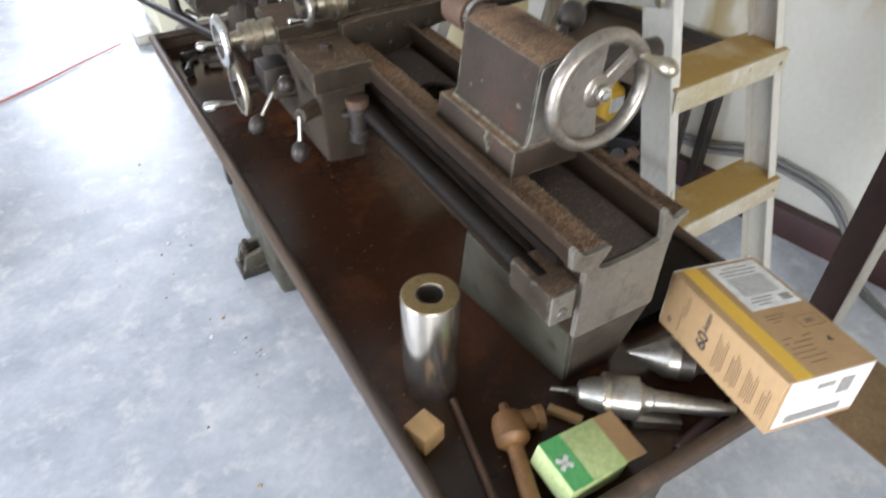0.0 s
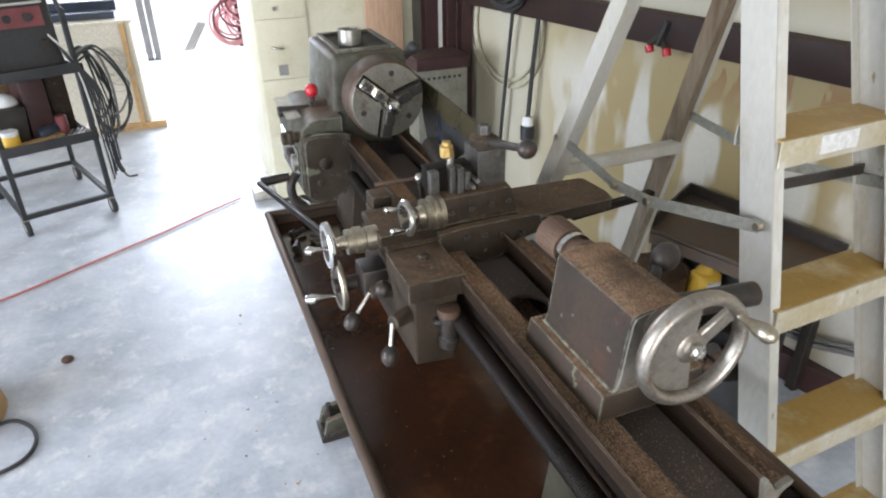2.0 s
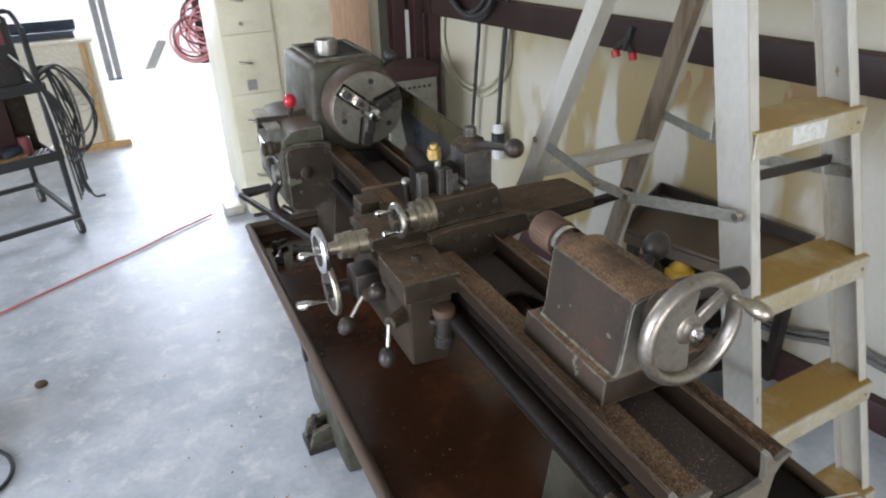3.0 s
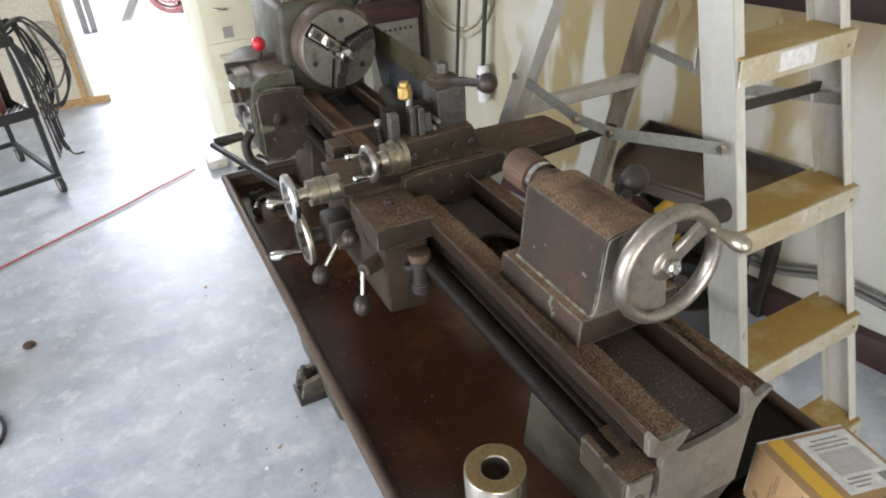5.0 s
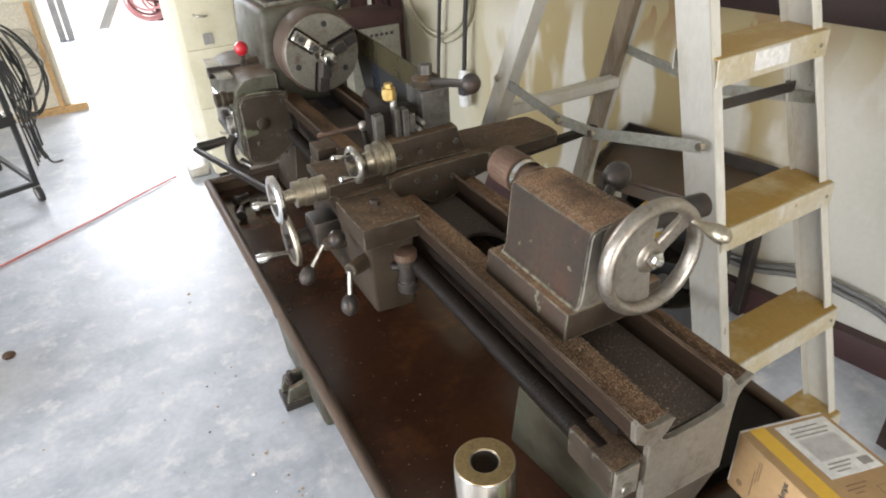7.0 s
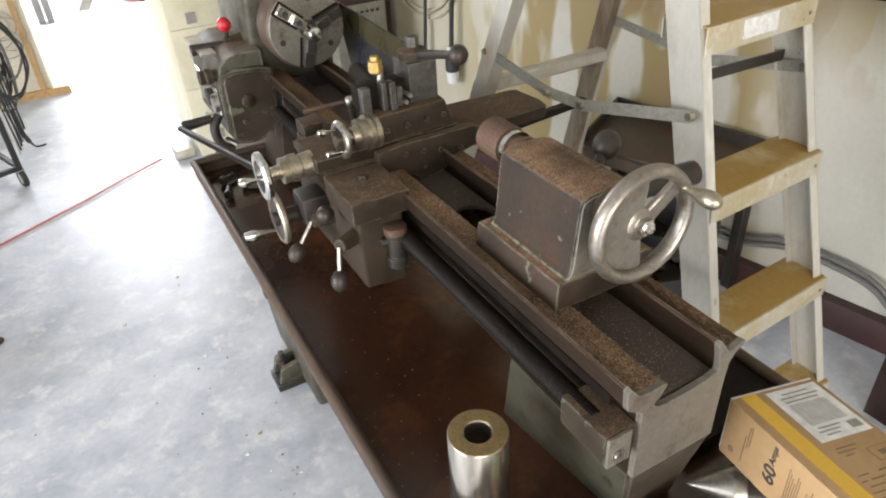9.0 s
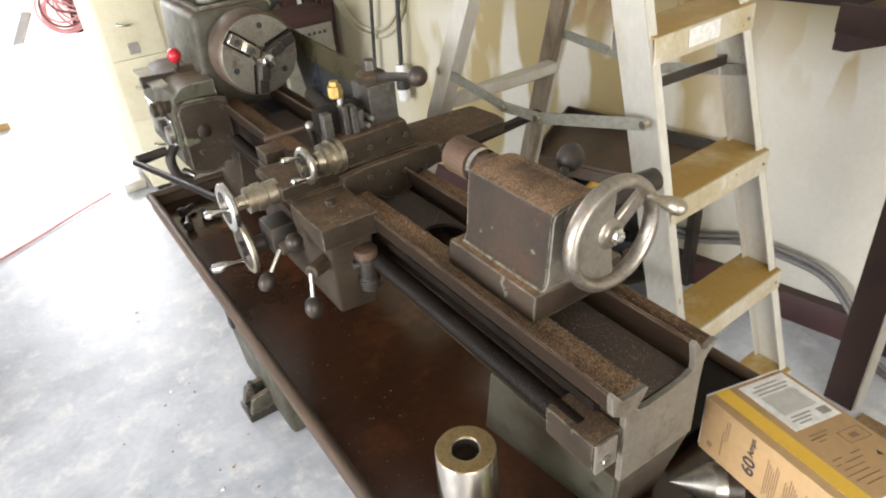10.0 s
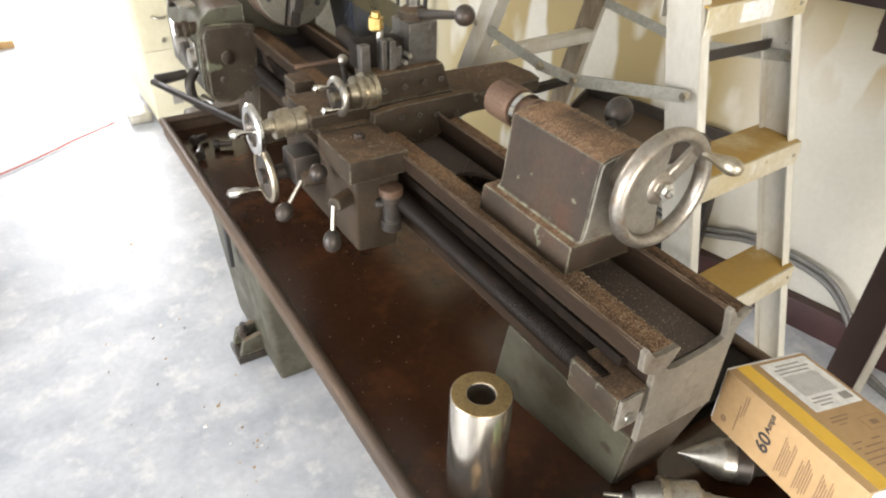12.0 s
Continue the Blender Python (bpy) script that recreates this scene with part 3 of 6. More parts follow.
solid("floor", box(bm_(), -5.6, 3.2, -4.2, 7.9, -0.15, 0), "concrete", "smooth grey patchy concrete shop floor, stained", "floor", kind="structure")
solid("ground", box(bm_(), -400, 400, -400, 400, -0.3, -0.154), "ground", "sunlit dry pale ground outside the door", "ground", kind="structure")
solid("wall_right", wall_block(bm_(), -4.2, 4.6, 0, 3.2, -0.12, 0), "wallboard", "off-white painted wall lining with brown water stains", "wall", kind="structure")
solid("wall_corner", box(bm_(), 0.80, 3.2, 4.6, 4.72, 0, 3.2), "wallboard", "off-white painted wall lining", "wall", kind="structure")
solid("wall_far_left", box(bm_(), -5.6, -1.75, 7.8, 7.92, 0, 3.2), "wallboard", "pale far wall beside the open door", "wall", kind="structure")
solid("wall_far_right", box(bm_(), 1.3, 3.2, 7.8, 7.92, 0, 3.2), "wallboard", "pale far wall beside the open door", "wall", kind="structure")
solid("wall_far_head", box(bm_(), -1.75, 1.3, 7.8, 7.92, 2.7, 3.2), "wallboard", "pale wall over the open door", "wall", kind="structure")
solid("wall_left_near", box(bm_(), -5.72, -5.6, -4.2, -1.6, 0, 3.2), "wallboard", "pale side wall", "wall", kind="structure")
solid("wall_left_far", box(bm_(), -5.72, -5.6, 2.6, 7.92, 0, 3.2), "wallboard", "pale side wall", "wall", kind="structure")
solid("wall_left_head", box(bm_(), -5.72, -5.6, -1.6, 2.6, 2.9, 3.2), "wallboard", "pale wall over the side door", "wall", kind="structure")
solid("wall_rear", box(bm_(), -5.6, 3.2, -4.32, -4.2, 0, 3.2), "wallboard", "pale rear wall", "wall", kind="structure")
solid("ceiling", box(bm_(), -5.72, 3.2, -4.32, 7.92, 3.2, 3.3), "roof", "grey sheet metal ceiling", "ceiling", kind="structure")
solid("baseboard", wall_block(bm_(), -3.0, 4.55, 0, 0.11, 0.003, 0.05, 0.004), "maroon", "dark maroon steel channel along the wall foot", "baseboard", kind="structure")
girt = solid("trim_girt", wall_block(bm_(), 0.35, 3.3, 1.085, 1.2, 0.003, 0.075, 0.004), "girtbrown", "dark brown steel girt along the wall", "girt", kind="structure")

# ---- the lathe ----
AX, AZ = 0.045, 1.186  # the spindle's line
lathe = thing("metal_lathe", (0.04, 0.7, 0.0), "old grey-green metal lathe, dusty and rusty, with a brown chip pan", "lathe")

# chip pan with rolled rim
PX0, PX1, PY0, PY1, PZ = -0.254, 0.36, -0.155, 1.455, 0.772
pan = part("chip_pan", box(bm_(), PX0 + 0.004, PX1 - 0.004, PY0 + 0.004, PY1 - 0.004, PZ - 0.004, PZ), "pan", lathe, "dark brown oily chip pan")
for a, b in (((PX0, PY0), (PX0, PY1)), ((PX1, PY0), (PX1, PY1))):
    bm = bm_()
    s = 0.004 if a[0] < 0 else -0.004
    box(bm, min(a[0], a[0] + s), max(a[0], a[0] + s), PY0, PY1, PZ - 0.004, 0.806)
    tube(bm, [(a[0] + s, PY0, 0.806), (b[0] + s, PY1, 0.806)], 0.0105, 12)
    part("pan_side", bm, "panrim", lathe, "worn brown rolled rim")
for y in (PY0, PY1):
    bm = bm_()
    s = 0.004 if y < 0 else -0.004
    box(bm, PX0 + 0.004, PX1 - 0.004, min(y, y + s), max(y, y + s), PZ - 0.004, 0.806)
    tube(bm, [(PX0 + 0.004, y + s, 0.806), (PX1 - 0.004, y + s, 0.806)], 0.0105, 12)
    part("pan_end", bm, "panrim", lathe, "worn brown rolled rim")

# bed
bm = bm_()
left = [(-0.0555, 1.050), (-0.0575, 1.0745), (-0.0545, 1.077), (-0.043, 1.0635), (-0.038, 1.062), (-0.007, 1.0615), (-0.003, 1.058), (-0.012, 1.046), (-0.020, 1.038)]
right = [(0.084, 1.037), (0.077, 1.05), (0.0725, 1.076), (0.076, 1.0785), (0.087, 1.0635), (0.096, 1.060), (0.110, 1.065), (0.1145, 1.0635), (0.112, 1.059), (0.100, 1.051), (0.094, 1.039)]
body = [*left, (-0.008, 0.985), (0.082, 0.985), *right, (0.091, 0.925), (-0.034, 0.925), (-0.034, 1.034)]
prism(bm, body, "y", 0.0, 1.55)
part("bed", bm, "way", lathe, "cast iron bed with two dusty brown ways")
# the trough's floor, with an oval opening through it
oval = [(0.039 + 0.041 * math.cos(radians(a)), 0.425 + 0.062 * math.sin(radians(a))) for a in range(0, 361, 12)]
part("bed_trough", prism(bm_(), [(-0.0075, 0.003), (0.0815, 0.003), (0.0815, 0.425), *reversed(oval[15:]), (-0.0075, 0.425)], "z", 1.0215, 1.0285), "trough", lathe, "dark trough strewn with bright chips")
part("bed_trough", prism(bm_(), [(-0.0075, 0.4255), *[(x, y + 0.0005) for x, y in reversed(oval[:16])], (0.0815, 0.4255), (0.0815, 1.2), (-0.0075, 1.2)], "z", 1.0215, 1.0285), "trough", lathe, "dark trough")
bm = prism(bm_(), [(-0.0565, 1.049), (-0.059, 1.0755), (-0.0545, 1.0785), (-0.042, 1.0625), (-0.030, 1.0605), (-0.007, 1.0625), (-0.002, 1.059), (-0.011, 1.045), (-0.019, 1.037), (-0.012, 1.031), (0.002, 1.0285), (0.03, 1.0292), (0.06, 1.0315), (0.078, 1.036), (0.0775, 1.05), (0.0715, 1.077), (0.076, 1.080), (0.088, 1.062), (0.096, 1.0585), (0.110, 1.066), (0.1155, 1.064), (0.113, 1.060), (0.101, 1.052), (0.0945, 1.040), (0.0925, 1.012), (0.0915, 0.9265), (-0.0345, 0.9265), (-0.0345, 1.033)], "y", -0.0075, 0.0)
part("bed_end_face", bm, "endgrey", lathe, "bare grey machined end face")
# foot of the bed on the pan
bm = hexa(bm_(), ((0.003, 0.035, PZ), (0.094, 0.035, PZ), (0.094, 0.26, PZ), (-0.024, 0.275, PZ)), ((-0.038, -0.002, 0.926), (0.089, -0.002, 0.926), (0.089, 0.235, 0.926), (-0.038, 0.235, 0.926)), 0.004)
part("bed_foot", bm, "footpaint", lathe, "grey-green painted bed foot")
bm = hexa(bm_(), ((-0.06, 1.26, PZ), (0.14, 1.26, PZ), (0.14, 1.44, PZ), (-0.06, 1.44, PZ)), ((-0.036, 1.28, 0.925), (0.12, 1.28, 0.925), (0.12, 1.44, 0.925), (-0.036, 1.44, 0.925)), 0.006)
part("bed_foot", bm, "castgrey", lathe, "dark dirty bed foot")
part("foot_end_face", hexa(bm_(), ((0.008, 0.0325, PZ + 0.003), (0.091, 0.0325, PZ + 0.003), (0.091, 0.036, PZ + 0.003), (0.008, 0.036, PZ + 0.003)), ((-0.033, -0.0068, 0.9262), (0.0885, -0.0068, 0.9262), (0.0885, -0.0025, 0.9262), (-0.033, -0.0025, 0.9262))), "footend", lathe, "dark oily foot end")
# lead screw, rack and their end bracket
part("lead_screw", rev(bm_(), (-0.064, 0.03, 1.003), (0, 1, 0), [(0.002 * k, 0.0151 if k % 2 else 0.0143) for k in range(566)], 20), "oiled", lathe, "dark oily lead screw")
part("feed_rack", box(bm_(), -0.046, -0.0345, 0.03, 1.16, 1.02, 1.034), "oiled", lathe)
bracket = part("screw_bracket", box(bm_(), -0.080, -0.035, -0.004, 0.072, 0.974, 1.016, 0.004), "castgrey", lathe, "rusty brown bearing bracket")
part("bracket_cap", box(bm_(), -0.078, -0.046, -0.0085, -0.004, 0.972, 1.016, 0.001), "endgrey", bracket)
part("cap_screw", cyl(bm_(), (-0.064, -0.013, 0.988), (-0.064, -0.008, 0.988), 0.007, seg=16), "steel", bracket)

# pedestal cabinets below the pan
ped = part("pedestal", hexa(bm_(), ((-0.11, 1.2, 0), (0.28, 1.2, 0), (0.28, 1.62, 0), (-0.11, 1.62, 0)), ((-0.17, 1.12, 0.77), (0.28, 1.12, 0.77), (0.28, 1.62, 0.77), (-0.17, 1.62, 0.77)), 0.02, 3), "castgreen", lathe, "grey-green cast pedestal")
part("pedestal_slot", box(bm_(), -0.172, -0.160, 1.33, 1.36, 0.38, 0.62, 0.004), "black", ped)
FY0 = 1.34
bm = box(bm_(), -0.20, -0.10, FY0 - 0.004, FY0 + 0.089, 0.0, 0.028, 0.004)
foot = part("levelling_foot", bm, "darksteel", lathe, "dark iron levelling foot")
for y in (FY0, FY0 + 0.067):
    part("foot_cheek", hexa(bm_(), ((-0.192, y, 0.028), (-0.10, y, 0.028), (-0.10, y + 0.018, 0.028), (-0.192, y + 0.018, 0.028)), ((-0.175, y, 0.085), (-0.10, y, 0.10), (-0.10, y + 0.018, 0.10), (-0.175, y + 0.018, 0.085)), 0.003), "castgreen", foot)
part("levelling_bolt", cyl(bm_(), (-0.160, FY0 + 0.042, 0.028), (-0.160, FY0 + 0.042, 0.125), 0.010, seg=12), "darksteel", foot)
part("levelling_nut", rev(bm_(), (-0.160, FY0 + 0.042, 0.080), (0, 0, 1), [(0, 0.019), (0.016, 0.019), (0.018, 0.015)], 6), "darksteel", foot)
part("pedestal", hexa(bm_(), ((0.0, 0.0, 0), (0.26, 0.0, 0), (0.26, 0.22, 0), (0.0, 0.22, 0)), ((-0.08, -0.06, 0.77), (0.28, -0.06, 0.77), (0.28, 0.25, 0.77), (-0.08, 0.25, 0.77)), 0.02, 3), "castgreen", lathe, "grey-green cast pedestal")

# tailstock
TS0, TS1 = 0.155, 0.318
bm = hexa(bm_(), ((-0.03, 0.15, 1.0615), (0.125, 0.15, 1.0615), (0.125, 0.335, 1.0615), (-0.03, 0.335, 1.0615)), ((-0.025, 0.152, 1.10), (0.122, 0.152, 1.10), (0.122, 0.333, 1.10), (-0.025, 0.333, 1.10)), 0.003)
part("tailstock_base", bm, "tailpaint", lathe, "brown dusty tailstock base")
prof = [(-0.014, 1.10), (-0.0095, 1.103), (-0.0065, 1.109), (-0.005, 1.118), (0.003, 1.195), (0.006, 1.202), (0.018, 1.206), (0.045, 1.2085), (0.072, 1.206), (0.084, 1.202), (0.087, 1.195), (0.093, 1.118), (0.0955, 1.108), (0.101, 1.10)]
bm = prism(bm_(), prof, "y", TS0, TS1)
ts = part("tailstock_body", bm, "tailpaint", lathe, "chipped grey tailstock body with brown dust on top")
part("end_face", prism(bm_(), [(x * 0.96 + 0.0018, (z - 1.1) * 0.97 + 1.1015) for x, z in prof], "y", TS0 - 0.003, TS0), "endgrey", ts)
bm = rev(bm_(), (AX, TS1, AZ), (0, 1, 0), [(0, 0.025), (0.008, 0.025), (0.009, 0.0195), (0.022, 0.0195), (0.024, 0.0235), (0.03, 0.0235), (0.031, 0.0195), (0.036, 0.0195), (0.037, 0.026), (0.04, 0.0275), (0.085, 0.0275), (0.09, 0.022), (0.095, 0.006)], 30)
quill = part("quill", bm, "rust", lathe, "rust-brown quill nose")
for k in range(28):
    a = 2 * math.pi * k / 28
    c = Vector((AX + 0.0272 * math.cos(a), TS1 + 0.042, AZ + 0.0272 * math.sin(a)))
    part("quill_rib", bar(bm_(), c, c + Vector((0, 0.042, 0)), 0.0022, 0.0010, (math.cos(a), 0, math.sin(a))), "rust", quill)
part("quill_collar", ring(bm_(), (AX, TS1 + 0.022, AZ), (0, 1, 0), [(0, 0.019), (0, 0.0255), (0.009, 0.0255), (0.009, 0.019)], 32), "chrome", lathe, "bright steel collar")
# hand wheel
WY, WR = 0.1, 0.07
wheel = part("tailstock_handwheel", ring(bm_(), (AX, WY, AZ), (0, 1, 0), [(0.0105 * math.sin(radians(a)), WR - 0.0055 + 0.0078 * math.cos(radians(a))) for a in range(0, 360, 30)], 56), "wheelsteel", lathe, "worn bright steel hand wheel")
part("bearing_flange", rev(bm_(), (AX, TS0 - 0.003, AZ), (0, -1, 0), [(0, 0.027), (0.012, 0.027), (0.015, 0.024), (0.0155, 0.0)], 40), "castgrey", ts, "bare grey bearing flange")
part("wheel_hub", rev(bm_(), (AX, WY + 0.066, AZ), (0, -1, 0), [(0, 0.022), (0.03, 0.02), (0.048, 0.017), (0.053, 0.02), (0.064, 0.02), (0.067, 0.016)], 28), "wheelsteel", wheel)
part("wheel_nut", rev(bm_(), (AX, WY - 0.0005, AZ), (0, -1, 0), [(0, 0.011), (0.008, 0.011), (0.009, 0.006), (0.013, 0.006), (0.014, 0.004)], 6), "chrome", wheel)
part("wheel_web", prism(bm_(), [(AX, AZ), *[(AX + (WR - 0.009) * math.cos(radians(a)), AZ + (WR - 0.009) * math.sin(radians(a))) for a in range(84, 277, 8)]], "y", WY + 0.002, WY + 0.007), "endgrey", wheel, "dull grey web")
for ang, wide in ((35, 0.02),):
    a = radians(ang)
    d = Vector((math.cos(a), 0, math.sin(a)))
    c = Vector((AX, WY + 0.004, AZ))
    part("spoke", bar(bm_(), c + d * 0.010, c + d * (WR - 0.004), wide, 0.008, (0, 1, 0), 0.002), "wheelsteel", wheel)
hp = Vector((AX + 0.051, WY - 0.006, AZ + 0.034))
hd = Vector((0.10, -1, -0.05)).normalized()
part("crank_handle", rev(bm_(), hp, hd, [(0, 0.005), (0.008, 0.0045), (0.015, 0.006), (0.026, 0.0095), (0.034, 0.0105), (0.041, 0.009), (0.046, 0.005), (0.0475, 0)], 18), "brushed", wheel, "turned steel crank handle")
part("clamp_lever", tube(bm_(), [(0.09, 0.23, 1.16), (0.105, 0.245, 1.185), (0.122, 0.254, 1.2)], 0.007, 10), "darksteel", lathe)
part("lever_ball", ball(bm_(), (0.128, 0.256, 1.202), 0.0185, (0.6, 0.3, 0.4), 1.15), "darksteel", lathe, "dark oily lever ball")
part("lock_bolt_sleeve", cyl(bm_(), (0.095, 0.2, 1.165), (0.222, 0.187, 1.163), 0.0165, seg=20, bev=0.002), "darksteel", lathe, "dark steel sleeve")

# saddle and apron
bm = box(bm_(), -0.147, -0.047, 0.503, 0.625, 1.045, 1.083, 0.004)
part("saddle_wing", bm, "castgrey", lathe, "brown dusty saddle wing")
bm = box(bm_(), -0.14, 0.15, 0.6285, 0.80, 1.0685, 1.082, 0.003)
part("saddle_bridge", bm, "castgrey", lathe)
part("saddle_wing", box(bm_(), -0.12, -0.047, 0.79, 0.84, 1.045, 1.081, 0.005), "castgrey", lathe)
bm = hexa(bm_(), ((-0.134, 0.516, 0.912), (-0.062, 0.516, 0.905), (-0.062, 0.80, 0.905), (-0.134, 0.80, 0.912)), ((-0.139, 0.509, 1.046), (-0.059, 0.509, 1.046), (-0.059, 0.82, 1.046), (-0.139, 0.82, 1.046)), 0.007, 3)
apron = part("apron", bm, "castgrey", lathe, "grey apron casting")
# curved casting side under the cross slide
arc = [(-0.05, 1.100), (0.0, 1.105), (0.14, 1.105), (0.20, 1.079), (0.20, 1.066), (0.137, 1.066), (0.112, 1.060), (0.095, 1.051), (0.082, 1.041), (0.065, 1.034), (0.045, 1.031), (0.028, 1.035), (0.012, 1.045), (-0.01, 1.053), (-0.05, 1.060)]
web = part("cross_slide_web", prism(bm_(), arc, "y", 0.612, 0.628), "castgrey", lathe, "curved casting side with screw heads")
for x, z in ((0.0, 1.087), (0.035, 1.084), (0.07, 1.078), (0.11, 1.073)):
    part("gib_screw", cyl(bm_(), (x, 0.6075, z), (x, 0.6125, z), 0.005, seg=10), "darksteel", web)
# chip cup and oil bottle on the apron's end
cup = part("oiler", rev(bm_(), (-0.082, 0.497, 0.952), (0, 0, 1), [(0, 0.012), (0.004, 0.017), (0.02, 0.017), (0.022, 0.014), (0.055, 0.0135), (0.057, 0.017), (0.066, 0.018)], 22), "darksteel", lathe, "dark oiler with a rusty cap")
part("oiler_cap", rev(bm_(), (-0.082, 0.497, 1.018), (0, 0, 1), [(0, 0.019), (0.012, 0.019), (0.013, 0.017), (0.0135, 0)], 22), "rust", cup, "rusty cap")
part("oiler_elbow", tube(bm_(), [(-0.1, 0.52, 1.0), (-0.1, 0.505, 1.0), (-0.085, 0.5, 1.0)], 0.007, 10), "darksteel", cup)
part("hold_bolt", rev(bm_(), (-0.095, 0.575, 1.083), (0, 0, 1), [(0, 0.009), (0.008, 0.009), (0.009, 0.007)], 6), "darksteel", lathe)

# cross slide
bm = prism(bm_(), [(0.640, 1.0825), (0.634, 1.106), (0.742, 1.106), (0.735, 1.0825)], "x", -0.15, 0.115)
part("cross_slide", bm, "castgrey", lathe, "rusty brown cross slide")
bm = prism(bm_(), [(0.117, 0.640), (0.18, 0.655), (0.334, 0.660), (0.346, 0.672), (0.351, 0.70), (0.345, 0.775), (0.335, 0.782), (0.19, 0.79), (0.117, 0.79)], "z", 1.056, 1.078)
bmesh.ops.bevel(bm, geom=list(bm.edges), offset=0.002, segments=1, affect="EDGES")
part("slide_tail", bm, "castgrey", lathe, "long brown plank-shaped slide end")
part("slide_support", hexa(bm_(), ((0.15, 0.71, 1.03), (0.28, 0.72, 1.03), (0.28, 0.76, 1.03), (0.15, 0.77, 1.03)), ((0.15, 0.70, 1.052), (0.34, 0.70, 1.052), (0.34, 0.78, 1.052), (0.15, 0.79, 1.052)), 0.004), "castgrey", lathe)
part("slide_arm", bar(bm_(), (0.27, 0.700, 1.036), (0.53, 0.775, 1.010), 0.022, 0.016, (0, 0, 1), 0.003), "oiled", lathe, "dark oily link bar")
CY, CZ = 0.675, 1.088
bm = rev(bm_(), (-0.145, CY, CZ), (-1, 0, 0), [(0, 0.022), (0.022, 0.021), (0.023, 0.0185), (0.027, 0.0185), (0.028, 0.024), (0.042, 0.024), (0.043, 0.0215), (0.047, 0.0215), (0.048, 0.0225), (0.056, 0.0225), (0.057, 0.012), (0.082, 0.011)], 32)
part("cross_dial", bm, "brushed", lathe, "brassy steel graduated dial")
cw = part("cross_handwheel", ring(bm_(), (-0.232, CY, CZ), (1, 0, 0), [(-0.006, 0.028), (-0.006, 0.039), (-0.003, 0.042), (0.003, 0.042), (0.006, 0.039), (0.006, 0.028)], 44), "chrome", lathe, "bright chromed hand wheel")
part("wheel_disc", cyl(bm_(), (-0.231, CY, CZ), (-0.226, CY, CZ), 0.027, seg=32), "darksteel", cw)
for a, ln in ((165, 0.04),):
    c = Vector((-0.236, CY + 0.026 * math.cos(radians(a)), CZ + 0.026 * math.sin(radians(a))))
    part("crank_handle", rev(bm_(), c, (-1, 0, 0.1), [(0, 0.0035), (0.012, 0.0035), (0.024, 0.006), (0.034, 0.0075), (0.041, 0.005), (0.043, 0)], 14), "chrome", cw)
AW = Vector((-0.215, 0.70, 0.99))
aw = part("apron_handwheel", ring(bm_(), AW, (1, 0, 0), [(-0.005, 0.040), (-0.006, 0.044), (-0.003, 0.048), (0.003, 0.048), (0.006, 0.044), (0.005, 0.040)], 48), "brushed", lathe, "worn steel carriage hand wheel")
part("wheel_web", ring(bm_(), AW, (1, 0, 0), [(-0.003, 0.012), (-0.003, 0.041), (0.003, 0.041), (0.003, 0.012)], 36), "darksteel", aw)
part("wheel_shaft", cyl(bm_(), AW + Vector((-0.012, 0, 0)), (-0.13, AW.y, AW.z), 0.014, seg=20), "darksteel", aw)
part("crank_handle", rev(bm_(), AW + Vector((-0.006, 0.02, -0.035)), (-1, 0.1, 0.05), [(0, 0.004), (0.016, 0.004), (0.03, 0.008), (0.045, 0.0095), (0.056, 0.007), (0.06, 0)], 16), "chrome", aw, "bright handle")
# feed levers
for k, (hub, knob) in enumerate((((-0.14, 0.535, 1.012), (-0.186, 0.495, 0.964)), ((-0.14, 0.64, 1.0), (-0.213, 0.63, 0.953)))):
    hub, knob = Vector(hub), Vector(knob)
    elbow = Vector((knob.x + 0.012, (hub.y + knob.y) / 2 - 0.005, hub.z + 0.004)) if k == 0 else Vector((-0.175, 0.64, 0.998))
    lv = part("feed_lever", cyl(bm_(), hub + Vector((0.01, 0, 0)), elbow, 0.014 if k == 0 else 0.018, 0.012, 18, 0.002), "castgrey", lathe)
    part("lever_arm", cyl(bm_(), elbow, knob, 0.0038, 0.0034, 10), "steel", lv)
    part("lever_knob", ball(bm_(), knob, 0.0145, knob - elbow, 1.25), "darksteel", lv, "dark ball knob")
part("half_nut_box", box(bm_(), -0.185, -0.135, 0.64, 0.70, 0.985, 1.04, 0.01), "darksteel", lathe)
part("half_nut_knob", ball(bm_(), (-0.165, 0.585, 1.035), 0.015), "darksteel", lathe)

# compound rest and tool post
bm = hexa(bm_(), ((-0.035, 0.632, 1.1065), (0.118, 0.642, 1.1065), (0.125, 0.722, 1.1065), (-0.035, 0.712, 1.1065)), ((-0.035, 0.632, 1.156), (0.104, 0.648, 1.152), (0.110, 0.712, 1.152), (-0.035, 0.716, 1.156)), 0.005)
comp = part("compound_rest", bm, "castgrey", lathe, "rusty brown compound rest")
for x in (-0.02, 0.02, 0.06, 0.095):
    part("gib_screw", cyl(bm_(), (x, 0.629 + 0.07 * (x + 0.035), 1.128), (x, 0.638 + 0.09 * (x + 0.035), 1.128), 0.005, seg=10), "darksteel", comp)
CP = Vector((-0.035, 0.645, 1.130))
bm = rev(bm_(), CP, (-1, -0.05, 0), [(0, 0.030), (0.009, 0.031), (0.010, 0.026), (0.013, 0.026), (0.014, 0.030), (0.019, 0.030), (0.020, 0.023), (0.026, 0.023), (0.027, 0.027), (0.034, 0.027), (0.035, 0.017), (0.046, 0.015), (0.047, 0.008), (0.075, 0.008)], 30)
part("compound_dial", bm, "brushed", comp, "brassy steel dial")
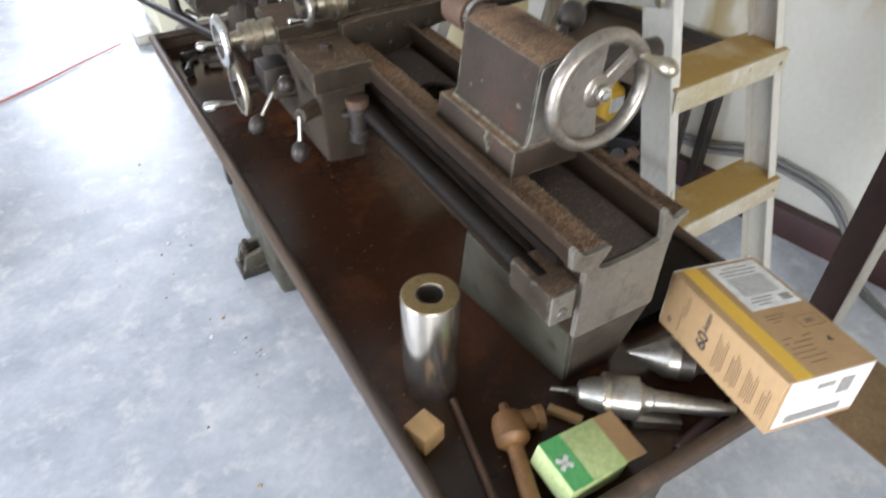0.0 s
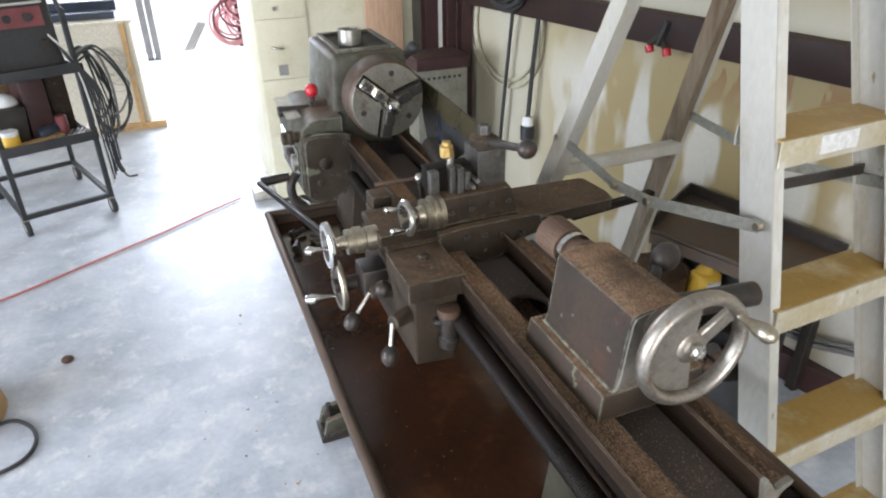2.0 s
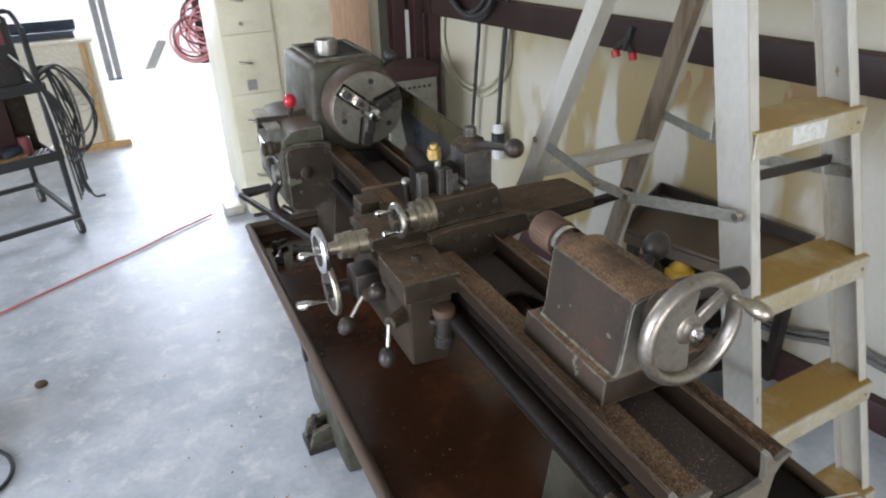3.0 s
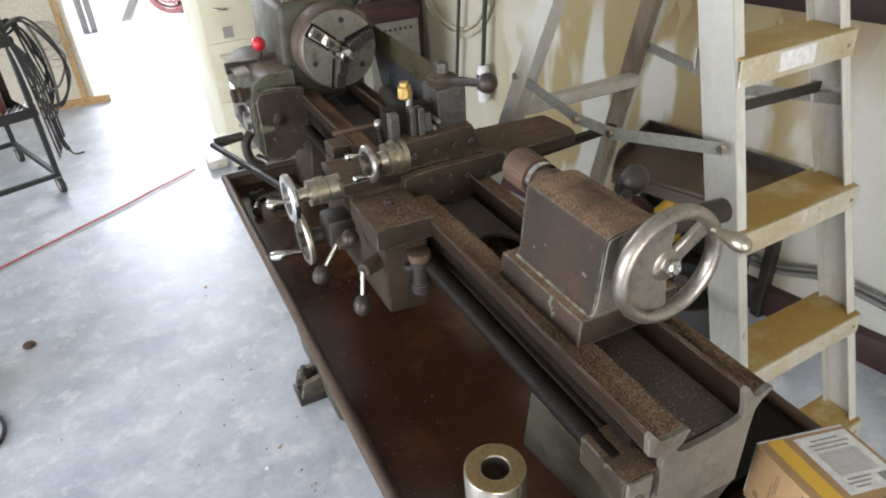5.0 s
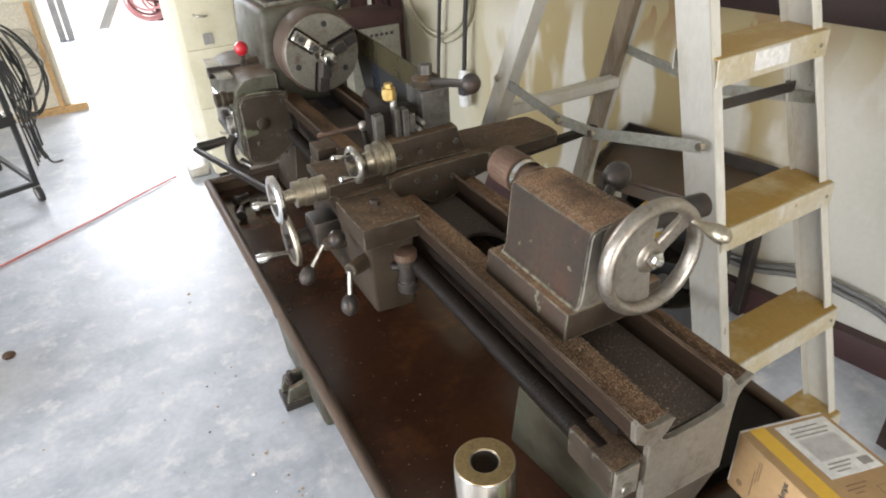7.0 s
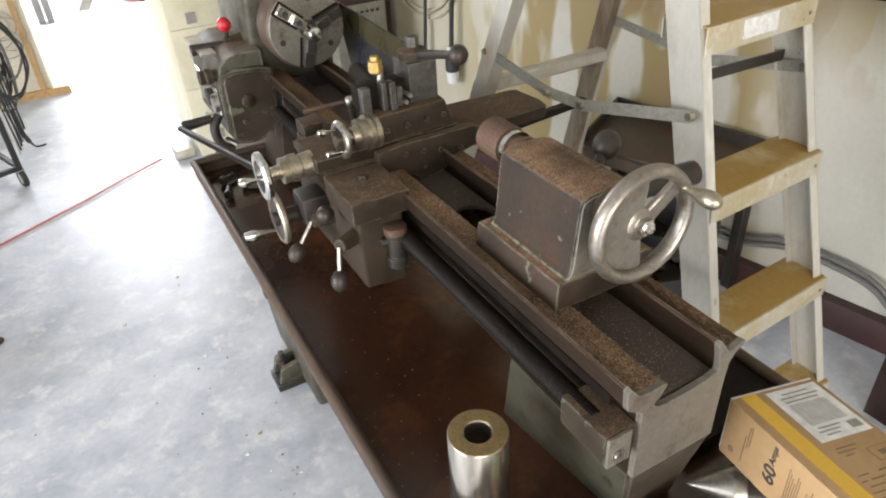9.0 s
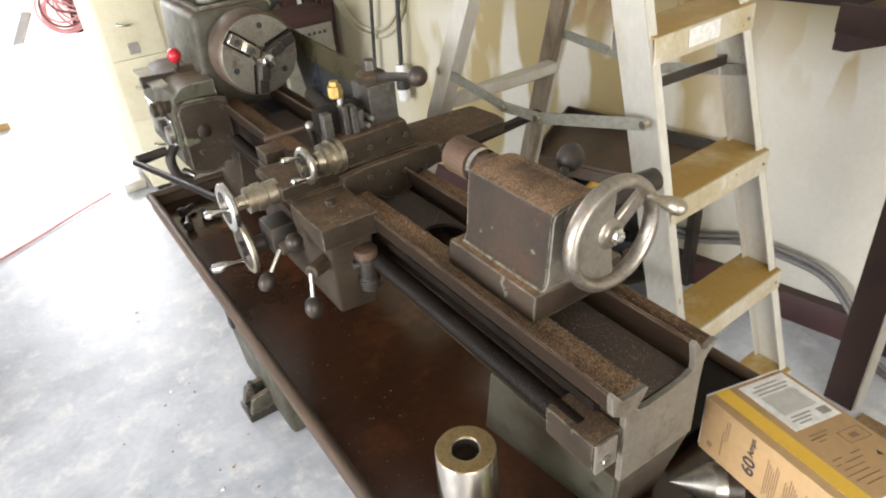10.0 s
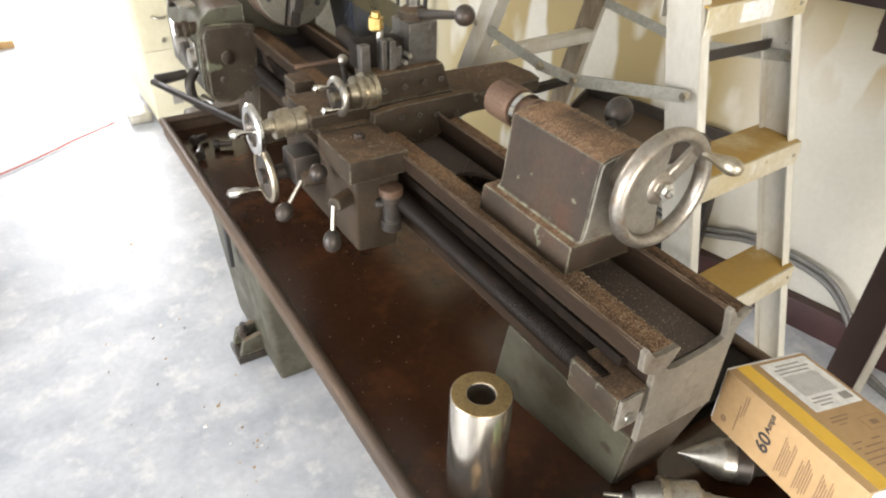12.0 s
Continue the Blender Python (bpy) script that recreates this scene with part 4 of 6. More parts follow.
ch = part("compound_handwheel", ring(bm_(), CP + Vector((-0.064, -0.003, 0)), (1, 0.05, 0), [(-0.005, 0.023), (-0.005, 0.030), (-0.002, 0.0325), (0.002, 0.0325), (0.005, 0.030), (0.005, 0.023)], 36), "steel", comp, "steel ball-crank wheel")
part("wheel_disc", cyl(bm_(), CP + Vector((-0.064, -0.003, 0)), CP + Vector((-0.059, -0.003, 0)), 0.024, seg=28), "darksteel", ch)
for dy, dz in ((0.012, 0.012), (-0.016, -0.016)):
    part("crank_handle", rev(bm_(), CP + Vector((-0.067, dy, dz)), (-1, 0, 0.05), [(0, 0.003), (0.012, 0.003), (0.022, 0.006), (0.03, 0.0065), (0.035, 0)], 12), "chrome", ch)
post = part("tool_post", box(bm_(), 0.043, 0.098, 0.660, 0.722, 1.1535, 1.222, 0.003), "poststeel", lathe, "dark steel quick-change tool post")
part("post_top", rev(bm_(), (0.068, 0.690, 1.222), (0, 0, 1), [(0, 0.026), (0.010, 0.027), (0.014, 0.026), (0.017, 0.020), (0.021, 0.014)], 26), "castgrey", post)
part("post_nut", rev(bm_(), (0.068, 0.690, 1.243), (0, 0, 1), [(0, 0.012), (0.016, 0.012), (0.018, 0.009)], 6), "poststeel", post)
part("post_lever", cyl(bm_(), (0.068, 0.680, 1.231), (0.079, 0.562, 1.256), 0.0085, 0.0062, 14), "darksteel", post)
part("lever_ball", ball(bm_(), (0.080, 0.553, 1.258), 0.0165), "darksteel", post, "dark round lever ball")
part("post_gusset", prism(bm_(), [(0.70, 1.153), (0.735, 1.153), (0.715, 1.215), (0.705, 1.215)], "x", 0.101, 0.107), "darksteel", post)
hold = part("tool_holder", box(bm_(), -0.048, 0.036, 0.668, 0.705, 1.1565, 1.198, 0.002), "oiled", lathe, "dark slotted tool holder")
for x, wide, y, top in ((-0.050, 0.016, 0.652, 1.200), (-0.014, 0.009, 0.648, 1.205), (-0.001, 0.011, 0.645, 1.203), (0.016, 0.010, 0.655, 1.190)):
    part("holder_fin", box(bm_(), x, x + wide, y, 0.6675, 1.1565, top, 0.001), "poststeel", hold)
for x, z in ((0.026, 1.166), (0.034, 1.176)):
    part("holder_screw", cyl(bm_(), (x, 0.640, z), (x, 0.668, z), 0.004, seg=10), "steel", hold)
part("holder_stud", cyl(bm_(), (-0.004, 0.676, 1.198), (-0.002, 0.676, 1.226), 0.006, seg=12), "steel", hold, "bright threaded stud")
part("lube_cup", rev(bm_(), (-0.010, 0.676, 1.214), (0, 0, 1), [(0, 0.008), (0.004, 0.0125), (0.022, 0.0125), (0.023, 0.008), (0.030, 0.008), (0.031, 0.006)], 8), "brass", lathe, "small brass oil cup")
clampbar = part("clamp_screw", cyl(bm_(), (-0.012, 0.80, 1.08), (-0.018, 0.80, 1.125), 0.006, seg=12), "darksteel", lathe)
part("clamp_ball", ball(bm_(), (-0.018, 0.80, 1.13), 0.010), "steel", clampbar, "bright steel ball")
part("clamp_handle", cyl(bm_(), (-0.105, 0.815, 1.125), (-0.022, 0.80, 1.13), 0.0045, seg=10), "rust", clampbar, "copper-brown thin handle")
# small plain block on the saddle's far wing
part("wing_block", box(bm_(), -0.115, -0.075, 0.80, 0.85, 1.078, 1.103, 0.004), "castgrey", lathe)

# head stock
HF = 1.288  # its front
bm = hexa(bm_(), ((-0.075, HF, 1.03), (0.135, HF, 1.03), (0.135, 1.60, 1.03), (-0.075, 1.60, 1.03)), ((-0.060, HF + 0.005, 1.266), (0.132, HF + 0.005, 1.266), (0.132, 1.575, 1.266), (-0.060, 1.575, 1.266)), 0.014, 3)
head = part("headstock", bm, "castgreen", lathe, "grey-green painted headstock")
lid = part("headstock_lid", box(bm_(), -0.028, 0.105, 1.335, 1.545, 1.2665, 1.2685), "oiled", head, "dark recessed lid")
for x0, x1, y0, y1 in ((-0.040, -0.028, 1.323, 1.557), (0.105, 0.117, 1.323, 1.557), (-0.028, 0.105, 1.323, 1.335), (-0.028, 0.105, 1.545, 1.557)):
    part("lid_rim", box(bm_(), x0, x1, y0, y1, 1.2665, 1.275, 0.002), "castgreen", lid)
part("headstock_lid_rim", ring(bm_(), (0.018, 1.41, 1.2686), (0, 0, 1), [(0, 0.023), (0, 0.030), (0.038, 0.030), (0.038, 0.023)], 28), "steel", head, "bare steel filler collar")
part("filler_plug", cyl(bm_(), (0.018, 1.41, 1.2686), (0.018, 1.41, 1.298), 0.0225, seg=24), "darksteel", head)
SX, SZ, CF = 0.039, 1.178, 1.172  # the chuck's middle and face
part("spindle_nose", cyl(bm_(), (SX, HF - 0.02, SZ), (SX, HF + 0.004, SZ), 0.075, seg=40), "darksteel", head)
chuck = part("chuck", rev(bm_(), (SX, CF + 0.0955, SZ), (0, -1, 0), [(0, 0.062), (0.010, 0.062), (0.011, 0.091), (0.02, 0.094), (0.086, 0.094), (0.094, 0.090), (0.0955, 0.088)], 56), "chuckrim", lathe, "three-jaw chuck with brown-grey rim")
part("chuck_face", ring(bm_(), (SX, CF - 0.0003, SZ), (0, -1, 0), [(0, 0.02), (0, 0.089), (0.004, 0.087), (0.004, 0.02)], 56), "chuckface", chuck, "bare steel chuck face")
for a in (140, 20, 260):
    r = radians(a)
    d = Vector((math.cos(r), 0, math.sin(r)))
    c = Vector((SX, CF - 0.0043, SZ))
    # lit and shaded tones of like jaws, put into their materials
    tone = "satin" if a == 140 else "darksteel"
    jaw = part("jaw", bar(bm_(), c + d * 0.012 + Vector((0, -0.010, 0)), c + d * 0.085 + Vector((0, -0.010, 0)), 0.024, 0.02, (0, 1, 0), 0.0015), tone, chuck, "steel jaw in a lit tone" if a == 140 else "steel jaw in a shaded tone")
    part("jaw_step", bar(bm_(), c + d * 0.016 + Vector((0, -0.0265, 0)), c + d * 0.05 + Vector((0, -0.0265, 0)), 0.022, 0.013, (0, 1, 0), 0.0015), tone, jaw)
    for q in (0.035, 0.068):
        part("jaw_screw", cyl(bm_(), c + d * q + Vector((0, -0.034 if q < 0.05 else -0.0215, 0)), c + d * q + Vector((0, -0.02, 0)), 0.0065, seg=12), "black", jaw)
    part("jaw_slot", bar(bm_(), c + d * 0.02 + Vector((0, -0.0005, 0)), c + d * 0.088 + Vector((0, -0.0005, 0)), 0.034, 0.002, (0, 1, 0)), "oiled", jaw)
for a in (80, 200, 320):
    r = radians(a)
    part("chuck_screw", cyl(bm_(), (SX + 0.066 * math.cos(r), CF - 0.0055, SZ + 0.066 * math.sin(r)), (SX + 0.066 * math.cos(r), CF + 0.0015, SZ + 0.066 * math.sin(r)), 0.007, seg=14), "black", chuck)
part("work_stub", rev(bm_(), (SX + 0.004, CF - 0.012, SZ - 0.006), (0, -1, 0), [(0, 0.017), (0.034, 0.017), (0.039, 0.014), (0.041, 0.004), (0.0415, 0)], 22), "chrome", lathe, "bright turned steel stub in the jaws")

# gear box, levers and control rod
GY = 1.222  # front of its cover
bm = prism(bm_(), [(-0.160, 0.925), (-0.174, 0.945), (-0.172, 1.06), (-0.160, 1.105), (-0.138, 1.126), (-0.115, 1.130), (-0.060, 1.130), (-0.060, 0.925)], "y", GY + 0.024, 1.53)
gear = part("gearbox", bm, "castgreen", lathe, "grey-green gearbox with chipped paint")
bm = prism(bm_(), [(-0.125, 0.915), (-0.158, 0.922), (-0.170, 0.94), (-0.168, 1.076), (-0.158, 1.094), (-0.14, 1.10), (-0.075, 1.096), (-0.045, 1.088), (-0.045, 0.955), (-0.085, 0.945), (-0.09, 0.922)], "y", GY, GY + 0.024)
bmesh.ops.bevel(bm, geom=[e for e in bm.edges if all(abs(v.co.y - GY) < 1e-5 for v in e.verts)], offset=0.007, segments=3, affect="EDGES")
face = part("gearbox_face", bm, "coverpaint", gear, "dark brown front cover with green paint left")
part("gearbox_boss", rev(bm_(), (-0.116, GY, 1.025), (0, -1, 0), [(0, 0.016), (0.007, 0.0155), (0.010, 0.012), (0.011, 0)], 20), "castgrey", face)
part("cover_plug", rev(bm_(), (-0.132, GY, 0.975), (0, -1, 0), [(0, 0.007), (0.003, 0.006), (0.0035, 0)], 14), "darksteel", face)
for x, z in ((-0.152, 0.945), (-0.155, 1.078), (-0.062, 1.07)):
    part("cover_screw", cyl(bm_(), (x, GY - 0.003, z), (x, GY + 0.001, z), 0.005, seg=10), "darksteel", face)
part("gearbox_plate", box(bm_(), -0.1775, -0.1745, GY + 0.04, 1.49, 0.985, 1.055, 0.001), "chrome", gear, "bright index plate")
part("gearbox_shelf", box(bm_(), -0.185, -0.150, GY + 0.08, 1.50, 1.122, 1.127), "steel", gear, "bright chart plate")
part("gearbox_dial", rev(bm_(), (-0.160, GY + 0.055, 1.083), (-1, 0, 0), [(0, 0.014), (0.018, 0.014), (0.019, 0.018), (0.03, 0.019), (0.034, 0.016), (0.046, 0.017), (0.048, 0.012)], 20), "castgrey", gear)
for k, y in enumerate((GY + 0.06, GY + 0.12, GY + 0.18)):
    part("selector_disc", rev(bm_(), (-0.176, y, 1.015), (-1, 0, 0), [(0, 0.022), (0.012, 0.022), (0.014, 0.016)], 22), "steel" if k != 1 else "darksteel", gear)
part("gearbox_arm", tube(bm_(), [(-0.182, GY + 0.06, 0.985), (-0.20, GY + 0.05, 0.962), (-0.198, GY + 0.05, 0.925), (-0.185, GY + 0.05, 0.905), (-0.165, GY + 0.05, 0.897)], 0.012, 10, 5), "darksteel", gear)
part("arm_link", bar(bm_(), (-0.178, GY + 0.055, 0.925), (-0.158, GY + 0.03, 0.912), 0.012, 0.006), "steel", gear, "bright link")
part("shift_grip", cyl(bm_(), (-0.20, GY + 0.06, 0.981), (-0.272, GY + 0.06, 0.976), 0.0105, 0.0135, 16, 0.002), "darksteel", gear)
sh = part("spindle_lever", cyl(bm_(), (-0.055, 1.375, 1.126), (-0.112, 1.372, 1.124), 0.02, 0.015, 18), "castgrey", head)
part("lever_collar", rev(bm_(), (-0.100, 1.373, 1.124), (-1, 0, 0), [(0, 0.017), (0.012, 0.017), (0.014, 0.012)], 18), "darksteel", sh)
part("lever_grip", cyl(bm_(), (-0.11, 1.372, 1.124), (-0.196, 1.376, 1.122), 0.010, 0.0145, 16, 0.002), "darksteel", sh)
part("lever_stem", cyl(bm_(), (-0.103, 1.372, 1.13), (-0.104, 1.37, 1.16), 0.005, seg=10), "darksteel", sh)
part("red_knob", ball(bm_(), (-0.104, 1.37, 1.170), 0.0165, (0, 0, 1), 1.1), "red", sh, "glossy red ball knob")
part("back_lever", cyl(bm_(), (0.125, 1.31, 1.235), (0.147, 1.298, 1.258), 0.006, seg=10), "darksteel", head)
part("back_knob", ball(bm_(), (0.150, 1.296, 1.268), 0.0165), "black", head, "black ball knob")
part("control_rod", cyl(bm_(), (-0.276, GY + 0.064, 0.972), (-0.205, 0.76, 1.047), 0.0075, seg=12), "oiled", lathe, "long dark control bar")

# rear splash guard: a sheet that falls away from the chuck towards the tool post
bm = hexa(bm_(), ((0.158, 1.04, 1.055), (0.162, 1.04, 1.055), (0.162, 1.23, 1.05), (0.158, 1.23, 1.05)), ((0.158, 0.86, 1.178), (0.162, 0.86, 1.178), (0.162, 1.30, 1.20), (0.158, 1.30, 1.20)))
guard = part("splash_guard", bm, "guard", lathe, "dull blue and olive sheet metal splash guard")
part("guard_flange", hexa(bm_(), ((0.150, 0.86, 1.130), (0.1565, 0.86, 1.130), (0.1565, 1.27, 1.150), (0.150, 1.27, 1.150)), ((0.155, 0.858, 1.18), (0.1575, 0.858, 1.18), (0.1575, 1.30, 1.202), (0.155, 1.30, 1.202))), "olive", guard)

solid("boring_bar", cyl(bm_(), (0.085, 0.90, 1.0865), (0.112, 1.085, 1.0865), 0.019, seg=20, bev=0.003), "darksteel", "dark steel boring bar lying on the rear way", "boring bar", loc=(0.1, 1.0, 1.067))

# bright turnings and grit lying on the lathe
def scatter(name, count, areas, size, label, seed):
    r = random.Random(seed)
    verts, faces = [], []
    for _ in range(count):
        x0, x1, y0, y1, z = r.choices(areas, [abs((a[1] - a[0]) * (a[3] - a[2])) * a[5] for a in areas])[0][:5]
        x, y, s_, t = r.uniform(x0, x1), r.uniform(y0, y1), size * r.uniform(0.4, 1.5), r.uniform(0, 6.3)
        k = len(verts)
        for q in range(3):
            verts.append((x + s_ * math.cos(t + 2.1 * q), y + s_ * r.uniform(0.4, 1) * math.sin(t + 2.1 * q), z))
        verts.append((x, y, z + s_ * r.uniform(0.4, 1.0)))
        faces += [(k, k + 1, k + 3), (k + 1, k + 2, k + 3), (k + 2, k, k + 3)]
    me = bpy.data.meshes.new(name)
    me.from_pydata(verts, [], faces)
    me.materials.append(M["chips"])
    return tagged(new(name, me), label, "metal chips", kind="stuff")


scatter("metal_chips", 10500, [(-0.054, -0.050, 0.0, 0.5, 1.0745, 5), (-0.050, -0.046, 0.0, 0.5, 1.070, 7), (-0.046, -0.042, 0.0, 0.5, 1.0655, 8), (-0.042, -0.022, 0.0, 0.5, 1.0622, 8), (-0.022, -0.005, 0.0, 0.5, 1.0618, 8), (0.088, 0.109, 0.0, 0.6, 1.0625, 3), (-0.006, 0.08, 0.004, 0.55, 1.0287, 0.8), (0.01, 0.08, 0.157, 0.315, 1.2062, 4), (-0.02, -0.008, 0.16, 0.33, 1.1002, 5), (0.2, 0.34, 0.67, 0.78, 1.0782, 0.6), (-0.14, -0.05, 0.51, 0.6, 1.0832, 0.8)], 0.00095, "fine brown and bright metal chips strewn on the lathe", 3)
scatter("metal_turnings", 190, [(-0.24, -0.06, -0.14, 1.1, PZ + 0.0004, 1)], 0.0014, "few pale metal chips strewn in the chip pan", 5)

# ---- step ladder ----
ladder = thing("step_ladder", (0.6, 0.75, 0.0), "worn aluminium step ladder with yellow-stained treads, standing open", "ladder")
LX = lambda z: 0.506 - 0.06 * (z - 0.68)
RX = lambda z: 0.887 - 0.17 * (z - 0.612)
FY = lambda x, z: 0.314 + 0.2 * (z - 0.68) + 0.06 * (x - 0.48)
for side, X, s in (("left", LX, 1), ("right", RX, -1)):
    def rail_piece(dx0, dx1, dy0, dy1):
        q = lambda z: [(X(z) + s * dx, FY(X(z), z) + dy, z) for dx, dy in ((dx0, dy0), (dx1, dy0), (dx1, dy1), (dx0, dy1))]
        return hexa(bm_(), q(0.0), q(1.76))
    rail = part("front_rail", rail_piece(0, 0.003, 0, 0.076), "alu", ladder, "scratched aluminium side rail")
    part("rail_flange", rail_piece(0.003, 0.024, 0, 0.003), "flange", rail, "bare bright flange")
    part("rail_flange", rail_piece(0.003, 0.020, 0.073, 0.076), "alu", rail)
for k in range(1, 6):
    z = 0.305 * k - 0.012
    x0, x1 = LX(z) + 0.004, RX(z) - 0.004
    y, u = FY(x0, z), FY(x1, z)
    bm = bm_()
    hexa(bm, ((x0, y - 0.004, z + 0.045), (x1, u - 0.004, z + 0.045), (x1, u + 0.092, z + 0.045), (x0, y + 0.092, z + 0.045)), ((x0, y + 0.004, z + 0.049), (x1, u + 0.004, z + 0.049), (x1, u + 0.1, z + 0.049), (x0, y + 0.1, z + 0.049)))
    step = part("tread", bm, "tread", ladder, "yellow-stained aluminium tread")
    part("tread_lip", hexa(bm_(), ((x0, y - 0.006, z), (x1, u - 0.006, z), (x1, u - 0.002, z), (x0, y - 0.002, z)), ((x0, y - 0.004, z + 0.048), (x1, u - 0.004, z + 0.048), (x1, u + 0.001, z + 0.048), (x0, y + 0.001, z + 0.048)), 0.001), "lip", step, "scuffed pale lip")
    part("tread_back", hexa(bm_(), ((x0, y + 0.096, z + 0.01), (x1, u + 0.096, z + 0.01), (x1, u + 0.099, z + 0.01), (x0, y + 0.099, z + 0.01)), ((x0, y + 0.096, z + 0.045), (x1, u + 0.096, z + 0.045), (x1, u + 0.099, z + 0.045), (x0, y + 0.099, z + 0.045))), "alu", step)
    part("rivet", cyl(bm_(), (x1 - 0.02, u - 0.008, z + 0.022), (x1 - 0.02, u - 0.004, z + 0.022), 0.004, seg=10), "galv", step)
    if k == 4:
        a, b = x0 + 0.092, x0 + 0.184
        ya, yb = FY(a, z), FY(b, z)
        part("tread_sticker", hexa(bm_(), ((a, ya - 0.0085, z + 0.012), (b, yb - 0.0085, z + 0.012), (b, yb - 0.0065, z + 0.012), (a, ya - 0.0065, z + 0.012)), ((a, ya - 0.0070, z + 0.045), (b, yb - 0.0070, z + 0.045), (b, yb - 0.0050, z + 0.045), (a, ya - 0.0050, z + 0.045))), "white_paper", step, "blank white sticker")
for top, foot in (((0.45, 0.68, 1.75), (0.257, 1.33, 0.0)), ((0.649, 0.69, 1.75), (0.825, 1.35, 0.0))):
    leg = part("rear_leg", bar(bm_(), foot, top, 0.045, 0.022, (1, 0, 0)), "alu" if foot[0] < 0.5 else "legbrown", ladder, "scratched aluminium rear leg")
    t, f = Vector(top), Vector(foot)
    part("leg_flange", bar(bm_(), f + Vector((0.011, -0.02, 0)), t + Vector((0.011, -0.02, 0)), 0.004, 0.03, (1, 0, 0)), "alu", leg)
part("rear_bar", bar(bm_(), (0.395, 0.945, 1.03), (0.715, 0.925, 1.045), 0.035, 0.03, (0, 0, 1), 0.004), "alu", ladder)
part("rear_bar", bar(bm_(), (0.33, 1.13, 0.52), (0.765, 1.12, 0.53), 0.035, 0.03, (0, 0, 1), 0.004), "alu", ladder)
part("top_cap", box(bm_(), 0.44, 0.68, 0.52, 0.70, 1.75, 1.775, 0.006), "alu", ladder)
for pts in ([(0.462, 0.412, 1.107), (0.40, 0.63, 1.075), (0.368, 0.70, 1.088), (0.372, 0.935, 1.115)], [(0.798, 0.44, 1.12), (0.765, 0.66, 1.085), (0.72, 0.91, 1.13)]):
    brace = part("spreader", bar(bm_(), pts[0], pts[1], 0.003, 0.024, (0, 0, 1)), "galv", ladder, "folding aluminium spreader bar")
    for a, b in zip(pts[1:], pts[2:]):
        part("spreader_link", bar(bm_(), Vector(a) + Vector((0.003, 0, 0)), Vector(b) + Vector((0.003, 0, 0)), 0.003, 0.022, (0, 0, 1)), "galv", brace)
    for p in pts:
        part("rivet", cyl(bm_(), Vector(p) + Vector((-0.007, 0, 0)), Vector(p) + Vector((0.004, 0, 0)), 0.0075, seg=12), "brushed", brace)
part("cross_strap", bar(bm_(), (0.482, 0.478, 1.142), (0.795, 0.488, 1.132), 0.003, 0.022, (0, 0, 1)), "darksteel", ladder, "dark steel cross strap")

# ---- things lying in the chip pan ----
FL = PZ + 0.0005
cylinder = thing("steel_sleeve", (-0.157, 0.13, FL), "thick-walled bright turned steel sleeve standing in the chip pan", "steel sleeve")
part("sleeve_wall", ring(bm_(), (-0.157, 0.13, FL), (0, 0, 1), [(0, 0.017), (0, 0.0375), (0.001, 0.0385), (0.172, 0.0385), (0.174, 0.0375), (0.174, 0.018), (0.173, 0.017)], 64), "sleeve", cylinder, "bright turned outside")
part("sleeve_end", ring(bm_(), (-0.157, 0.13, FL + 0.174), (0, 0, 1), [(0, 0.0185), (0, 0.037), (0.0008, 0.0365), (0.0008, 0.019)], 64), "oily_end", cylinder, "oily yellowish end face")
part("sleeve_bore", cyl(bm_(), (-0.157, 0.13, FL), (-0.157, 0.13, FL + 0.12), 0.0168, seg=40), "rust", cylinder)

solid("rusty_rod", cyl(bm_(), (-0.150, 0.082, FL + 0.0055), (-0.184, -0.075, FL + 0.0055), 0.0055, seg=12), "rust", "rusty thin steel rod lying in the chip pan", "rod", loc=(-0.167, 0.0, FL))
bm = box(bm_(), -0.019, 0.019, -0.019, 0.019, 0, 0.034, 0.003)
bmesh.ops.rotate(bm, cent=(0, 0, 0), matrix=Matrix.Rotation(0.3, 3, "Z"), verts=bm.verts)
bmesh.ops.translate(bm, vec=(-0.2125, 0.05, FL), verts=bm.verts)
solid("wood_block", bm, "wood", "small pale wooden block in the chip pan", "wood block", loc=(-0.21, 0.05, FL))
fit_ = thing("pipe_fitting", (-0.115, -0.01, FL), "rusty brown pipe fitting with a stem lying in the chip pan", "pipe fitting")
part("fitting_body", rev(bm_(), (-0.103, 0.03, FL + 0.024), (-0.35, -0.94, -0.02), [(0, 0.006), (0.016, 0.009), (0.02, 0.02), (0.03, 0.023), (0.055, 0.023), (0.06, 0.018), (0.064, 0.012)], 20), "amber", fit_)
part("fitting_stem", cyl(bm_(), (-0.125, -0.03, FL + 0.021), (-0.152, -0.11, FL + 0.014), 0.011, 0.012, 16), "amber", fit_)
part("fitting_branch", rev(bm_(), (-0.107, 0.0, FL + 0.024), (0.94, -0.3, 0), [(0, 0.014), (0.028, 0.014), (0.03, 0.017), (0.04, 0.017)], 18), "amber", fit_)

for x, y, a in ((-0.208, 1.338, 0.5), (-0.212, 1.25, 1.3), (-0.165, 1.30, -0.4)):
    bm = rev(bm_(), (x, y, FL + 0.013), (math.cos(a), math.sin(a), 0), [(0, 0.0125), (0.012, 0.0125), (0.013, 0.0075), (0.045, 0.0075), (0.046, 0.0065)], 12)
    solid("machine_bolt", bm, "darksteel", "dark steel bolt lying in the chip pan's corner", "bolt", group="bolts in the chip pan", loc=(x, y, FL))

# green carton
gc = thing("small_carton", (-0.04, -0.08, FL), "small crushed green and yellow carton lying in the chip pan", "carton")
